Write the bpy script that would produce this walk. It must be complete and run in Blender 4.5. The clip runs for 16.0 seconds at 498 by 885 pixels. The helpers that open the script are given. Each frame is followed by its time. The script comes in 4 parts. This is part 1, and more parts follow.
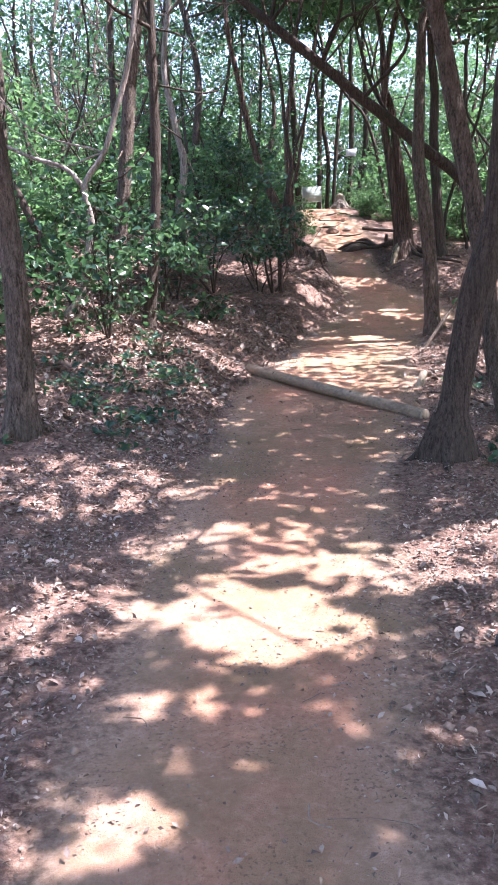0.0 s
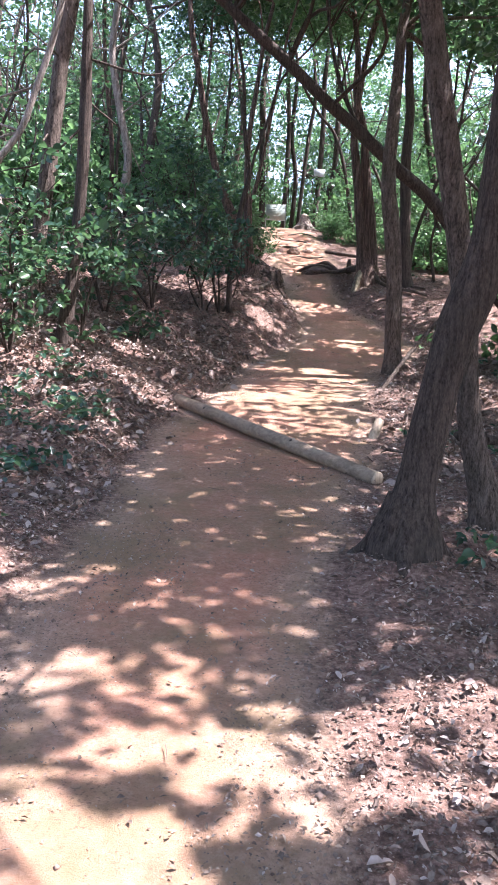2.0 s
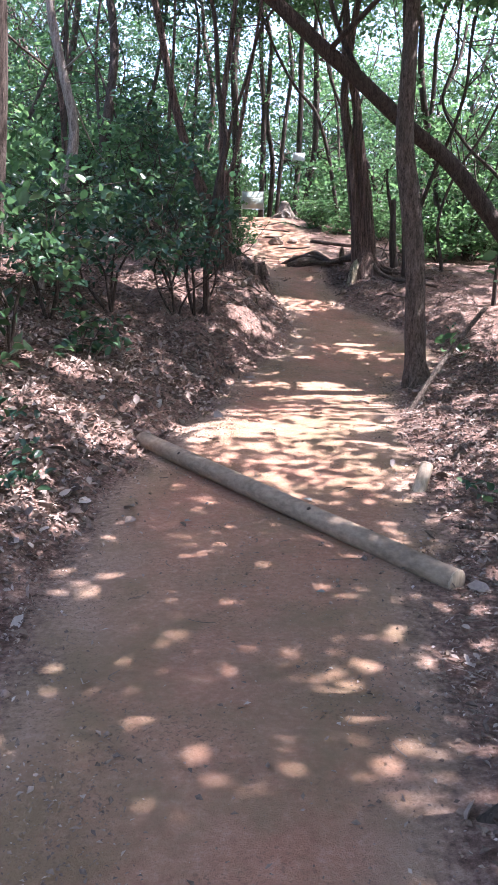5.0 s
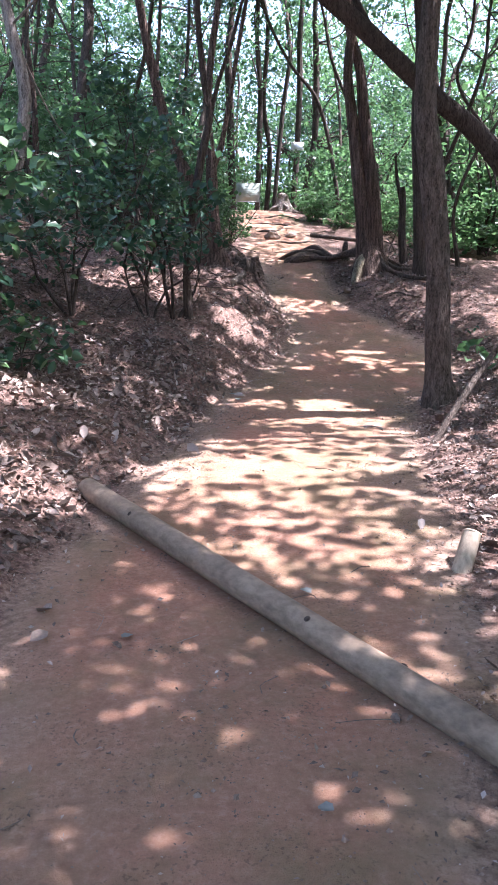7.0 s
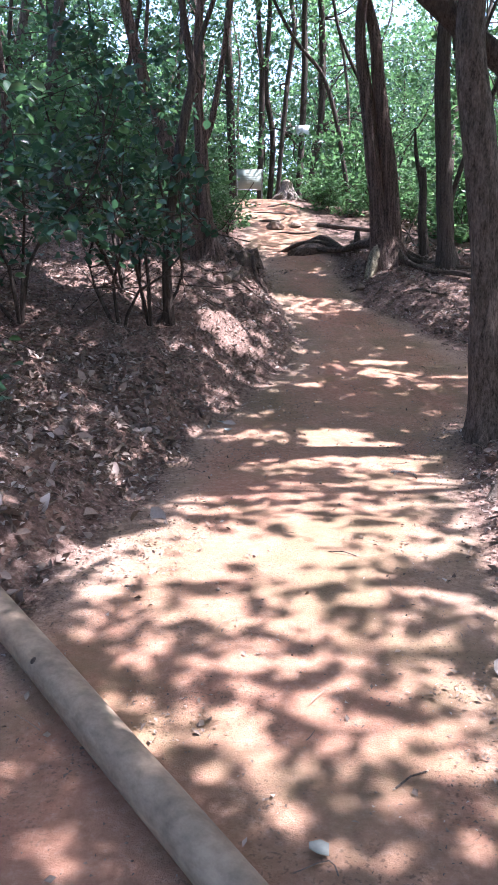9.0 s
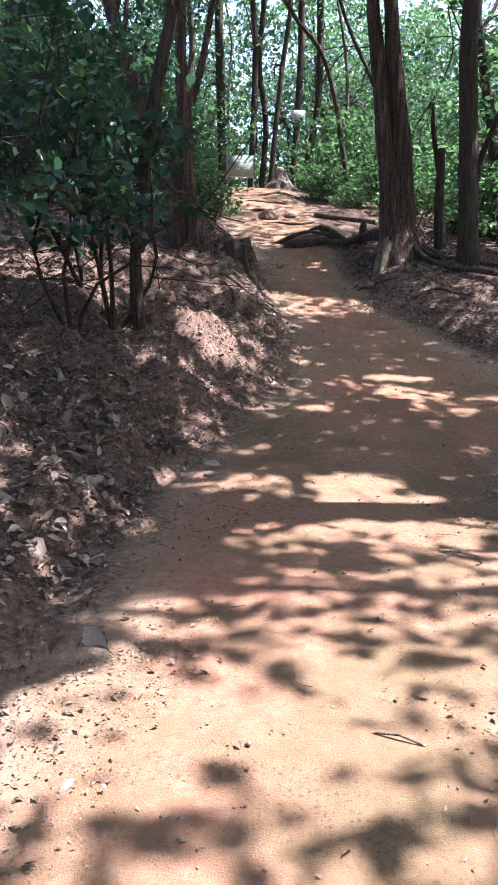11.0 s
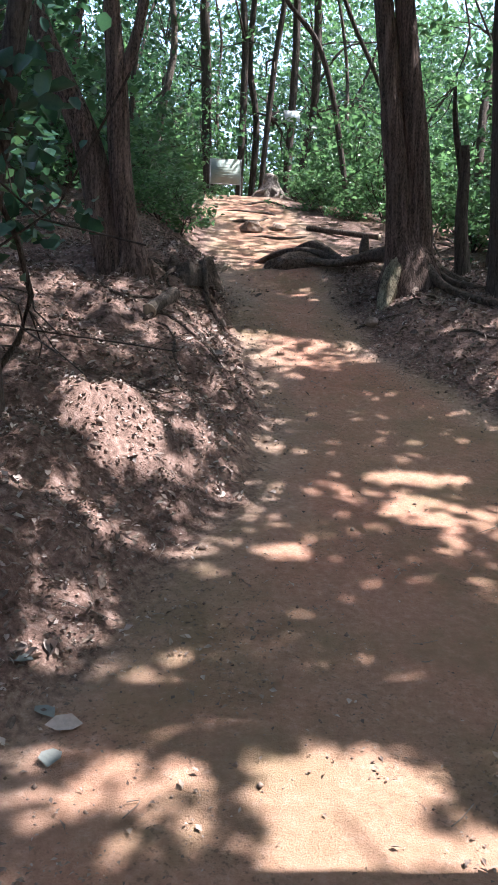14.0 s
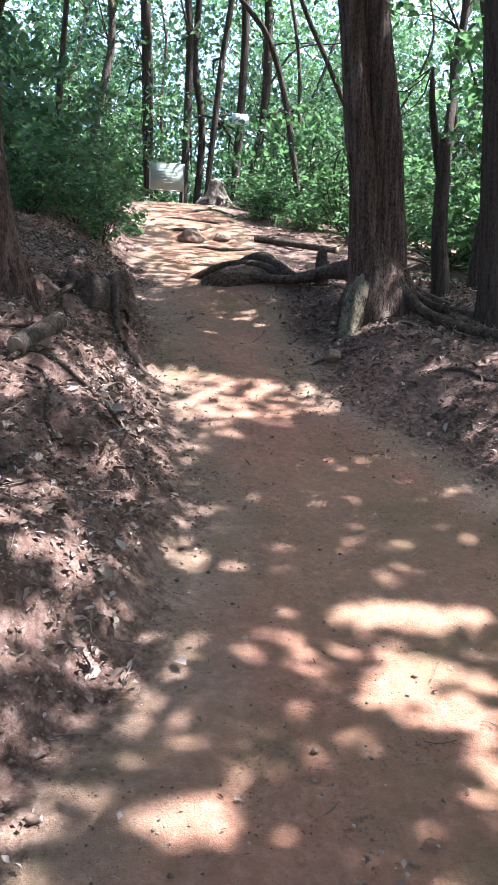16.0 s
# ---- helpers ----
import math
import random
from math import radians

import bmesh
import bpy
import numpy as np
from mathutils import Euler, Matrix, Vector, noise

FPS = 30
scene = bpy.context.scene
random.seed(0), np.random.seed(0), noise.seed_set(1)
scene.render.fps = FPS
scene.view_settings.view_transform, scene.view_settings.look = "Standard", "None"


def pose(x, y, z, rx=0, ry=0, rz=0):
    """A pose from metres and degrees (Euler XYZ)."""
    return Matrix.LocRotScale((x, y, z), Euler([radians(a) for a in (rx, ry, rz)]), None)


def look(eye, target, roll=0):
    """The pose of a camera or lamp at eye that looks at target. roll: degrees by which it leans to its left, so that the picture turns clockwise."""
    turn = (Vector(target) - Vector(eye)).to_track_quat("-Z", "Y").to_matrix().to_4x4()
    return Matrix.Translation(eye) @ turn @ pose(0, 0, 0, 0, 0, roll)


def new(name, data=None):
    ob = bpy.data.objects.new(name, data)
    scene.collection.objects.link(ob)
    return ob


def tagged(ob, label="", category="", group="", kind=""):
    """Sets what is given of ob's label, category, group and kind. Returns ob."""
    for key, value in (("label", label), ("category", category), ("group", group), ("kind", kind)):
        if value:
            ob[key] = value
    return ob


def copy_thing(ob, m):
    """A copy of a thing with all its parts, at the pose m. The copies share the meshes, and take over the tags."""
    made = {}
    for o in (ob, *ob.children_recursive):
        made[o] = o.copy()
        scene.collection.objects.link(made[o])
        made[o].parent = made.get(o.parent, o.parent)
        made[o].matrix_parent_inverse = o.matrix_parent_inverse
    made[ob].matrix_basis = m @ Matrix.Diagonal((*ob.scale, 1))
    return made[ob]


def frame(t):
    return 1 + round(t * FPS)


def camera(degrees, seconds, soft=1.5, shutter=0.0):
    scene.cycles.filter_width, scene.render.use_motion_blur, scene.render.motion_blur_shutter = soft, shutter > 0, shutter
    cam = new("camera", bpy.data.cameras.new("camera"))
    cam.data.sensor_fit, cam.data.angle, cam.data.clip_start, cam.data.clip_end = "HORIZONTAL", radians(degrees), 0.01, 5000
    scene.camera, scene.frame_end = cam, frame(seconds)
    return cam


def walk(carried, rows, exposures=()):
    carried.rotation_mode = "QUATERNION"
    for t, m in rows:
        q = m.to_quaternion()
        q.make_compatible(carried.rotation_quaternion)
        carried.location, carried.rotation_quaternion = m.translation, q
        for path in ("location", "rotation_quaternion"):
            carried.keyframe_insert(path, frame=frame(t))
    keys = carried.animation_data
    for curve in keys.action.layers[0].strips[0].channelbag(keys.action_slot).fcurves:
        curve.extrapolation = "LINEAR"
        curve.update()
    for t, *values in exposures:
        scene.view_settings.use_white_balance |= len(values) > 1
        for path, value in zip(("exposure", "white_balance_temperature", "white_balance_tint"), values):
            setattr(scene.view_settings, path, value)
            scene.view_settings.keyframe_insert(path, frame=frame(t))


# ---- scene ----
cam = camera(35.4, 16.0, soft=0.75)
METRES, EYE, TILT, LEAN, TURN = 13.0, 1.45, -9.0, 2.0, 0.0
ROWS = [
    (0.0, 0.0, 0.0, 0.0, 0.0, 0.0, 0.0),
    (0.5, 0.0042, 0.0303, 0.0062, -1.72, 0.17, -0.93),
    (1.0, 0.013, 0.0631, 0.0099, -2.46, 0.1, -0.85),
    (1.5, 0.0215, 0.0887, 0.0196, -2.63, 0.13, -1.22),
    (2.0, 0.0246, 0.1153, 0.0267, -3.45, 1.33, -3.9),
    (2.5, 0.0253, 0.1414, 0.0299, -3.72, 1.38, -3.79),
    (3.0, 0.027, 0.1712, 0.0411, -3.57, 1.23, -3.54),
    (5.5, 0.0251, 0.3244, 0.0725, -5.03, 1.13, -1.72),
    (6.0, 0.0333, 0.3552, 0.0812, -4.74, 1.16, -1.48),
    (6.5, 0.0395, 0.3873, 0.0873, -4.58, 0.93, -1.54),
    (7.0, 0.0451, 0.4149, 0.0927, -4.85, 1.01, -1.72),
    (7.5, 0.0502, 0.4453, 0.1026, -4.09, 0.99, -1.7),
    (8.0, 0.0479, 0.4785, 0.1098, -4.07, 0.98, -1.91),
    (8.5, 0.0555, 0.5109, 0.1136, -4.36, 0.72, -1.44),
    (9.0, 0.0631, 0.5394, 0.124, -4.35, 0.53, -1.42),
    (11.5, 0.0743, 0.6835, 0.1559, -5.53, 0.28, -2.37),
    (12.0, 0.0875, 0.7071, 0.1666, -5.44, 0.41, -2.29),
    (12.5, 0.0949, 0.7377, 0.1724, -5.53, 0.35, -2.34),
    (13.0, 0.1039, 0.7689, 0.1791, -5.77, 0.93, -2.57),
    (13.5, 0.111, 0.7974, 0.192, -5.39, 0.98, -2.56),
    (14.0, 0.1084, 0.8297, 0.2028, -5.56, 1.02, -2.88),
    (14.5, 0.112, 0.8596, 0.2069, -5.73, 1.0, -2.91),
    (15.0, 0.1187, 0.8874, 0.2197, -5.98, 1.06, -2.77),
    (15.5, 0.1224, 0.9207, 0.2308, -8.29, 2.02, -3.0),
    (16.0, 0.1325, 0.9487, 0.2348, -9.03, 2.16, -2.81),
]
EXPOSURES = ((0.0, 2.92, 6200, 23), (3.2, 2.84, 6200, 23), (6.0, 2.94, 6050, 24), (9.2, 2.8, 5850, 20), (11.3, 2.46, 6200, 15), (13.0, 2.5, 6350, 17), (14.5, 2.53, 6000, 12), (15.2, 2.66, 5950, 12), (16.0, 2.86, 5950, 13))
walk(cam, [(t, pose(0, 0, EYE, TILT, LEAN, TURN) @ pose(METRES * x, METRES * y, METRES * z, 90 + pitch, roll, yaw)) for t, x, y, z, yaw, pitch, roll in ROWS], EXPOSURES)


# ---- light ----
SUN_TURN, SUN_HEIGHT = radians(-2), radians(61)      # the sun stands square to the right of the trail
TO_SUN = Vector((math.cos(SUN_HEIGHT) * math.cos(SUN_TURN), math.cos(SUN_HEIGHT) * math.sin(SUN_TURN), math.sin(SUN_HEIGHT)))
world = bpy.data.worlds.new("world")
scene.world = world
world.use_nodes = True
wn = world.node_tree
sky = wn.nodes.new("ShaderNodeTexSky")
sky.sky_type, sky.sun_disc = "NISHITA", False
sky.sun_elevation, sky.sun_rotation = SUN_HEIGHT, radians(90) - SUN_TURN
sky.dust_density, sky.air_density = 2.5, 1.0
wn.nodes["Background"].inputs["Strength"].default_value = 0.125
wn.links.new(sky.outputs["Color"], wn.nodes["Background"].inputs["Color"])
sun = new("sun", bpy.data.lights.new("sun", "SUN"))
sun.data.energy, sun.data.angle, sun.data.color = 3.7, radians(0.53), (1.0, 0.965, 0.95)
sun.matrix_world = look(TO_SUN * 60, (0, 0, 0))


# ---- materials ----
def material(name):
    m = bpy.data.materials.new(name)
    m.use_nodes = True
    return m, m.node_tree, m.node_tree.nodes["Principled BSDF"]


def node(nt, kind, **inputs):
    n = nt.nodes.new(kind)
    for k, v in inputs.items():
        n.inputs[k.replace("_", " ")].default_value = v
    return n


def ramp(nt, source, stops):
    n = nt.nodes.new("ShaderNodeValToRGB")
    while len(n.color_ramp.elements) < len(stops):
        n.color_ramp.elements.new(0.5)
    for e, (at, c) in zip(n.color_ramp.elements, stops):
        e.position, e.color = at, (*c, 1)
    nt.links.new(source, n.inputs["Fac"])
    return n.outputs["Color"]


def mix(nt, fac, a, b, how="MIX"):
    n = nt.nodes.new("ShaderNodeMix")
    n.data_type, n.blend_type = "RGBA", how
    for sock, v in ((n.inputs["Factor"], fac), (n.inputs["A"], a), (n.inputs["B"], b)):
        if isinstance(v, bpy.types.NodeSocket):
            nt.links.new(v, sock)
        else:
            sock.default_value = v if isinstance(v, (int, float)) else (*v, 1)
    return n.outputs["Result"]


def noise_tex(nt, scale, detail=6, rough=0.6, stretch=None):
    n = node(nt, "ShaderNodeTexNoise", Scale=scale, Detail=detail, Roughness=rough)
    co = nt.nodes.new("ShaderNodeTexCoord")
    if stretch:
        mp = nt.nodes.new("ShaderNodeMapping")
        mp.inputs["Scale"].default_value = stretch
        nt.links.new(co.outputs["Object"], mp.inputs["Vector"])
        nt.links.new(mp.outputs["Vector"], n.inputs["Vector"])
    else:
        nt.links.new(co.outputs["Object"], n.inputs["Vector"])
    return n.outputs["Fac"]


def bump(nt, bsdf, height, strength, distance):
    b = node(nt, "ShaderNodeBump", Strength=strength, Distance=distance)
    nt.links.new(height, b.inputs["Height"])
    nt.links.new(b.outputs["Normal"], bsdf.inputs["Normal"])


def soil():
    m, nt, b = material("trail_soil")
    at = nt.nodes.new("ShaderNodeAttribute")
    at.attribute_name = "trail"
    big, mid, fine, grit = noise_tex(nt, 0.8, 5), noise_tex(nt, 4.5, 7, 0.65), noise_tex(nt, 28, 9, 0.72), noise_tex(nt, 150, 4, 0.7)
    red = ramp(nt, big, ((0.34, (0.25, 0.135, 0.08)), (0.5, (0.31, 0.19, 0.126)), (0.66, (0.4, 0.265, 0.2))))
    red = mix(nt, ramp(nt, mid, ((0.42, (0, 0, 0)), (0.62, (1, 1, 1)))), red, (0.26, 0.168, 0.098))
    worn = nt.nodes.new("ShaderNodeAttribute")
    worn.attribute_name = "worn"
    red = mix(nt, worn.outputs["Fac"], mix(nt, 0.6, red, (0.33, 0.25, 0.195)), mix(nt, ramp(nt, big, ((0.4, (0, 0, 0)), (0.6, (1, 1, 1)))), (0.365, 0.167, 0.108), (0.31, 0.176, 0.111)))
    red = mix(nt, 0.3, red, ramp(nt, fine, ((0.32, (0.13, 0.07, 0.045)), (0.52, (0.37, 0.235, 0.16)), (0.72, (0.6, 0.47, 0.38)))), "MIX")
    red = mix(nt, ramp(nt, noise_tex(nt, 1.7, 6, 0.7), ((0.46, (0, 0, 0)), (0.64, (0.7, 0.7, 0.7)))), red, (0.2, 0.145, 0.08))
    speck = ramp(nt, noise_tex(nt, 75, 3, 0.5), ((0.56, (0, 0, 0)), (0.66, (0.65, 0.65, 0.65))))
    gritty = ramp(nt, noise_tex(nt, 2.6, 4, 0.6), ((0.44, (0, 0, 0)), (0.6, (1, 1, 1))))
    red = mix(nt, mix(nt, 1.0, speck, gritty, "MULTIPLY"), red, (0.11, 0.075, 0.052))
    duff = ramp(nt, fine, ((0.36, (0.022, 0.014, 0.01)), (0.5, (0.16, 0.095, 0.073)), (0.66, (0.4, 0.288, 0.245))))
    duff = mix(nt, 0.4, duff, ramp(nt, mid, ((0.35, (0.065, 0.037, 0.028)), (0.65, (0.28, 0.182, 0.142)))))
    edge = nt.nodes.new("ShaderNodeMath")
    edge.operation = "MULTIPLY_ADD"
    nt.links.new(fine, edge.inputs[0])
    edge.inputs[1].default_value = 0.7
    edge.inputs[2].default_value = -0.35
    add = nt.nodes.new("ShaderNodeMath")
    nt.links.new(at.outputs["Fac"], add.inputs[0])
    nt.links.new(edge.outputs[0], add.inputs[1])
    nt.links.new(mix(nt, ramp(nt, add.outputs[0], ((0.3, (0, 0, 0)), (0.7, (1, 1, 1)))), duff, red), b.inputs["Base Color"])
    b.inputs["Roughness"].default_value = 0.92
    b.inputs["Specular IOR Level"].default_value = 0.25
    h = nt.nodes.new("ShaderNodeMath")
    nt.links.new(fine, h.inputs[0])
    nt.links.new(grit, h.inputs[1])
    bump(nt, b, h.outputs[0], 0.65, 0.02)
    return m


def bark(name, dark, mid, light, coarse=26, deep=0.02, along=0.16):
    m, nt, b = material(name)
    furrow = noise_tex(nt, coarse, 6, 0.65, (1, 1, along))
    grain = noise_tex(nt, 90, 6, 0.7, (1, 1, max(along, 0.4)))
    patch = noise_tex(nt, 2.2, 4)
    c = ramp(nt, furrow, ((0.4, dark), (0.48, mid), (0.62, light)))
    c = mix(nt, 0.5, c, ramp(nt, grain, ((0.38, dark), (0.62, light))))
    c = mix(nt, ramp(nt, patch, ((0.5, (0, 0, 0)), (0.7, (0.55, 0.55, 0.55)))), c, tuple(0.55 * v + 0.02 for v in (mid[0], mid[1] * 1.12, mid[2])))
    nt.links.new(c, b.inputs["Base Color"])
    b.inputs["Roughness"].default_value = 0.9
    b.inputs["Specular IOR Level"].default_value = 0.2
    h = nt.nodes.new("ShaderNodeMath")
    h.operation = "MULTIPLY_ADD"
    nt.links.new(grain, h.inputs[0])
    h.inputs[1].default_value = 0.5
    nt.links.new(furrow, h.inputs[2])
    bump(nt, b, h.outputs[0], 1.0, deep * 1.6)
    return m


def leafy(name, stops, through_light, gloss=0.45, glow=0.4):
    """Leaves: each one takes its own shade; light also passes through them."""
    m, nt, b = material(name)
    geo = nt.nodes.new("ShaderNodeNewGeometry")
    c = ramp(nt, geo.outputs["Random Per Island"], stops)
    c = mix(nt, 0.18, c, ramp(nt, noise_tex(nt, 60, 3), ((0.3, (0.012, 0.04, 0.025)), (0.7, (0.11, 0.2, 0.08)))))
    nt.links.new(c, b.inputs["Base Color"])
    b.inputs["Roughness"].default_value = gloss
    b.inputs["Specular IOR Level"].default_value = 0.36
    tr = node(nt, "ShaderNodeBsdfTranslucent", Color=(*through_light, 1))
    nt.links.new(mix(nt, 0.5, c, through_light), tr.inputs["Color"])
    mx = nt.nodes.new("ShaderNodeMixShader")
    mx.inputs["Fac"].default_value = glow
    nt.links.new(b.outputs["BSDF"], mx.inputs[1])
    nt.links.new(tr.outputs["BSDF"], mx.inputs[2])
    nt.links.new(mx.outputs["Shader"], nt.nodes["Material Output"].inputs["Surface"])
    return m


def dry(name, stops, rough=0.8):
    m, nt, b = material(name)
    geo = nt.nodes.new("ShaderNodeNewGeometry")
    c = ramp(nt, geo.outputs["Random Per Island"], stops)
    c = mix(nt, 0.3, c, ramp(nt, noise_tex(nt, 70, 5), ((0.3, (0.07, 0.045, 0.03)), (0.7, (0.42, 0.32, 0.25)))))
    nt.links.new(c, b.inputs["Base Color"])
    b.inputs["Roughness"].default_value = rough
    return m


def wood(name, dark, light, scale=40, stretch=(1, 1, 0.12), rough=0.8, deep=0.004):
    m, nt, b = material(name)
    grain, blot = noise_tex(nt, scale, 7, 0.65, stretch), noise_tex(nt, 5, 5)
    c = mix(nt, 0.4, ramp(nt, grain, ((0.32, dark), (0.68, light))), ramp(nt, blot, ((0.35, dark), (0.65, light))))
    nt.links.new(c, b.inputs["Base Color"])
    b.inputs["Roughness"].default_value = rough
    bump(nt, b, grain, 0.6, deep)
    return m


SOIL = soil()
BARK_DARK = bark("dark_bark", (0.02, 0.0145, 0.0115), (0.066, 0.048, 0.038), (0.115, 0.09, 0.075), 44, 0.016, 0.09)
BARK_RED = bark("furrowed_red_brown_bark", (0.012, 0.008, 0.006), (0.075, 0.046, 0.036), (0.3, 0.205, 0.165), 32, 0.045, 0.05)
BARK_GREY = bark("grey_bark", (0.026, 0.019, 0.015), (0.085, 0.064, 0.051), (0.21, 0.167, 0.137), 34, 0.022, 0.25)
ROOT_BARK = bark("root_bark", (0.02, 0.015, 0.012), (0.075, 0.053, 0.041), (0.18, 0.135, 0.107), 24, 0.02, 1.0)
STUMP_WOOD = bark("weathered_stump_wood", (0.09, 0.07, 0.058), (0.26, 0.205, 0.175), (0.46, 0.39, 0.34), 26, 0.03, 1.0)
EARTH = bark("dark_rooty_earth", (0.03, 0.02, 0.014), (0.13, 0.086, 0.062), (0.27, 0.19, 0.145), 30, 0.03, 1.0)
BARK_PALE = bark("pale_grey_bark", (0.08, 0.066, 0.055), (0.22, 0.185, 0.16), (0.42, 0.37, 0.33), 30, 0.01)
LEAF = leafy("canopy_leaf", ((0.0, (0.01, 0.032, 0.022)), (0.65, (0.026, 0.066, 0.04)), (1.0, (0.1, 0.17, 0.07))), (0.13, 0.3, 0.11), 0.28, 0.28)
# lighter, more see-through copy of the canopy leaf, with sunlight put into its colour
LEAF_SUNLIT = leafy("sunlit_look_leaf", ((0.0, (0.014, 0.042, 0.027)), (0.55, (0.042, 0.1, 0.054)), (1.0, (0.14, 0.24, 0.1))), (0.25, 0.5, 0.18), 0.28, 0.4)
LEAF_BIG = leafy("broad_sapling_leaf", ((0.0, (0.012, 0.04, 0.036)), (0.75, (0.026, 0.07, 0.052)), (1.0, (0.1, 0.16, 0.055))), (0.1, 0.25, 0.1), 0.3, 0.25)
LITTER = dry("fallen_leaves", ((0.0, (0.028, 0.018, 0.014)), (0.4, (0.1, 0.068, 0.053)), (0.7, (0.26, 0.2, 0.17)), (0.92, (0.42, 0.355, 0.315)), (1.0, (0.52, 0.46, 0.42))))
CRUMB = dry("leaf_crumbs", ((0.0, (0.045, 0.03, 0.022)), (0.5, (0.12, 0.082, 0.058)), (0.82, (0.27, 0.205, 0.15)), (1.0, (0.5, 0.43, 0.36))))
CLOD = dry("crumbled_earth", ((0.0, (0.06, 0.036, 0.026)), (0.5, (0.16, 0.1, 0.072)), (1.0, (0.34, 0.24, 0.19))), 0.95)
TWIG = dry("dry_twigs", ((0.0, (0.06, 0.045, 0.035)), (0.6, (0.17, 0.13, 0.1)), (1.0, (0.32, 0.27, 0.22))))
LOG_WOOD = wood("weathered_peeled_wood", (0.13, 0.092, 0.062), (0.36, 0.27, 0.19), 34, (0.5, 0.5, 1))
CUT_WOOD = wood("cut_pale_wood", (0.17, 0.125, 0.085), (0.5, 0.41, 0.3), 40, (1, 1, 0.2))
# root bark painted pale to stand for a sunlit spot
ROOT_SUNLIT = bark("sunlit_look_root_wood", (0.025, 0.018, 0.013), (0.17, 0.135, 0.085), (0.5, 0.43, 0.3), 15, 0.03, 0.35)
STONE = wood("dull_stone", (0.13, 0.09, 0.065), (0.32, 0.235, 0.18), 18, (1, 1, 1), 0.9, 0.01)
DARK_STONE = wood("dark_stone", (0.012, 0.012, 0.014), (0.04, 0.038, 0.04), 18, (1, 1, 1), 0.7, 0.008)
PANEL = wood("faded_pale_green_panel", (0.24, 0.29, 0.25), (0.33, 0.38, 0.33), 6, (1, 1, 1), 0.8, 0.001)
WHITE = wood("white_painted_board", (0.66, 0.68, 0.7), (0.8, 0.82, 0.83), 6, (1, 1, 1), 0.5, 0.001)
STEEL = wood("grey_metal_post", (0.2, 0.21, 0.2), (0.36, 0.37, 0.36), 20, (1, 1, 1), 0.45, 0.001)
INK = wood("faded_dark_print", (0.2, 0.245, 0.2), (0.27, 0.32, 0.26), 20, (1, 1, 1), 0.6, 0.001)
SCRAP = wood("grey_green_dry_leaf", (0.12, 0.13, 0.115), (0.24, 0.25, 0.225), 30, (1, 1, 1), 0.7, 0.003)


# ---- geometry helpers ----
def mesh_of(name, V, F):
    V, F = np.asarray(V, np.float32), np.asarray(F, np.int32)
    me = bpy.data.meshes.new(name)
    me.vertices.add(len(V))
    me.vertices.foreach_set("co", V.ravel())
    me.loops.add(F.size)
    me.loops.foreach_set("vertex_index", F.ravel())
    me.polygons.add(len(F))
    me.polygons.foreach_set("loop_start", np.arange(0, F.size, F.shape[1], dtype=np.int32))
    me.update(calc_edges=True)
    return me


class Heap:
    """Collects pieces of geometry with faces of one size."""

    def __init__(self):
        self.V, self.F, self.n = [], [], 0

    def add(self, V, F):
        self.V.append(np.asarray(V, float))
        self.F.append(np.asarray(F, int) + self.n)
        self.n += len(V)

    def arrays(self):
        return np.concatenate(self.V), np.concatenate(self.F)


def part(name, geo, mat, parent=None, label="", smooth=False):
    """One mesh object, under a thing or a part."""
    V, F = geo.arrays() if isinstance(geo, Heap) else geo
    V = np.asarray(V, float)
    if parent is not None:
        root = parent.matrix_world.translation if parent.parent is None else parent.parent.location
        V = V - np.array(parent.location if parent.parent is None else root)
    me = mesh_of(name, V, F)
    me.materials.append(mat)
    if smooth:
        me.polygons.foreach_set("use_smooth", np.ones(len(me.polygons), bool))
    ob = new(name, me)
    ob.parent = parent
    if label:
        ob["label"] = label
    return ob


def thing(name, at, label, category, group=""):
    e = new(name)
    e.empty_display_size = 0.1
    e.location = at
    e.matrix_world = Matrix.Translation(at)
    return tagged(e, label, category, group)


def resample(P, step):
    """Smooth path through control points (x, y, z, radius)."""
    P = np.asarray(P, float)
    s = np.concatenate([[0], np.cumsum(np.linalg.norm(np.diff(P[:, :3], axis=0), axis=1))])
    n = max(3, int(s[-1] / step) + 1)
    t = np.linspace(0, s[-1], n)
    return np.stack([curve_at(t, list(zip(s, P[:, k]))) for k in range(4)], 1)


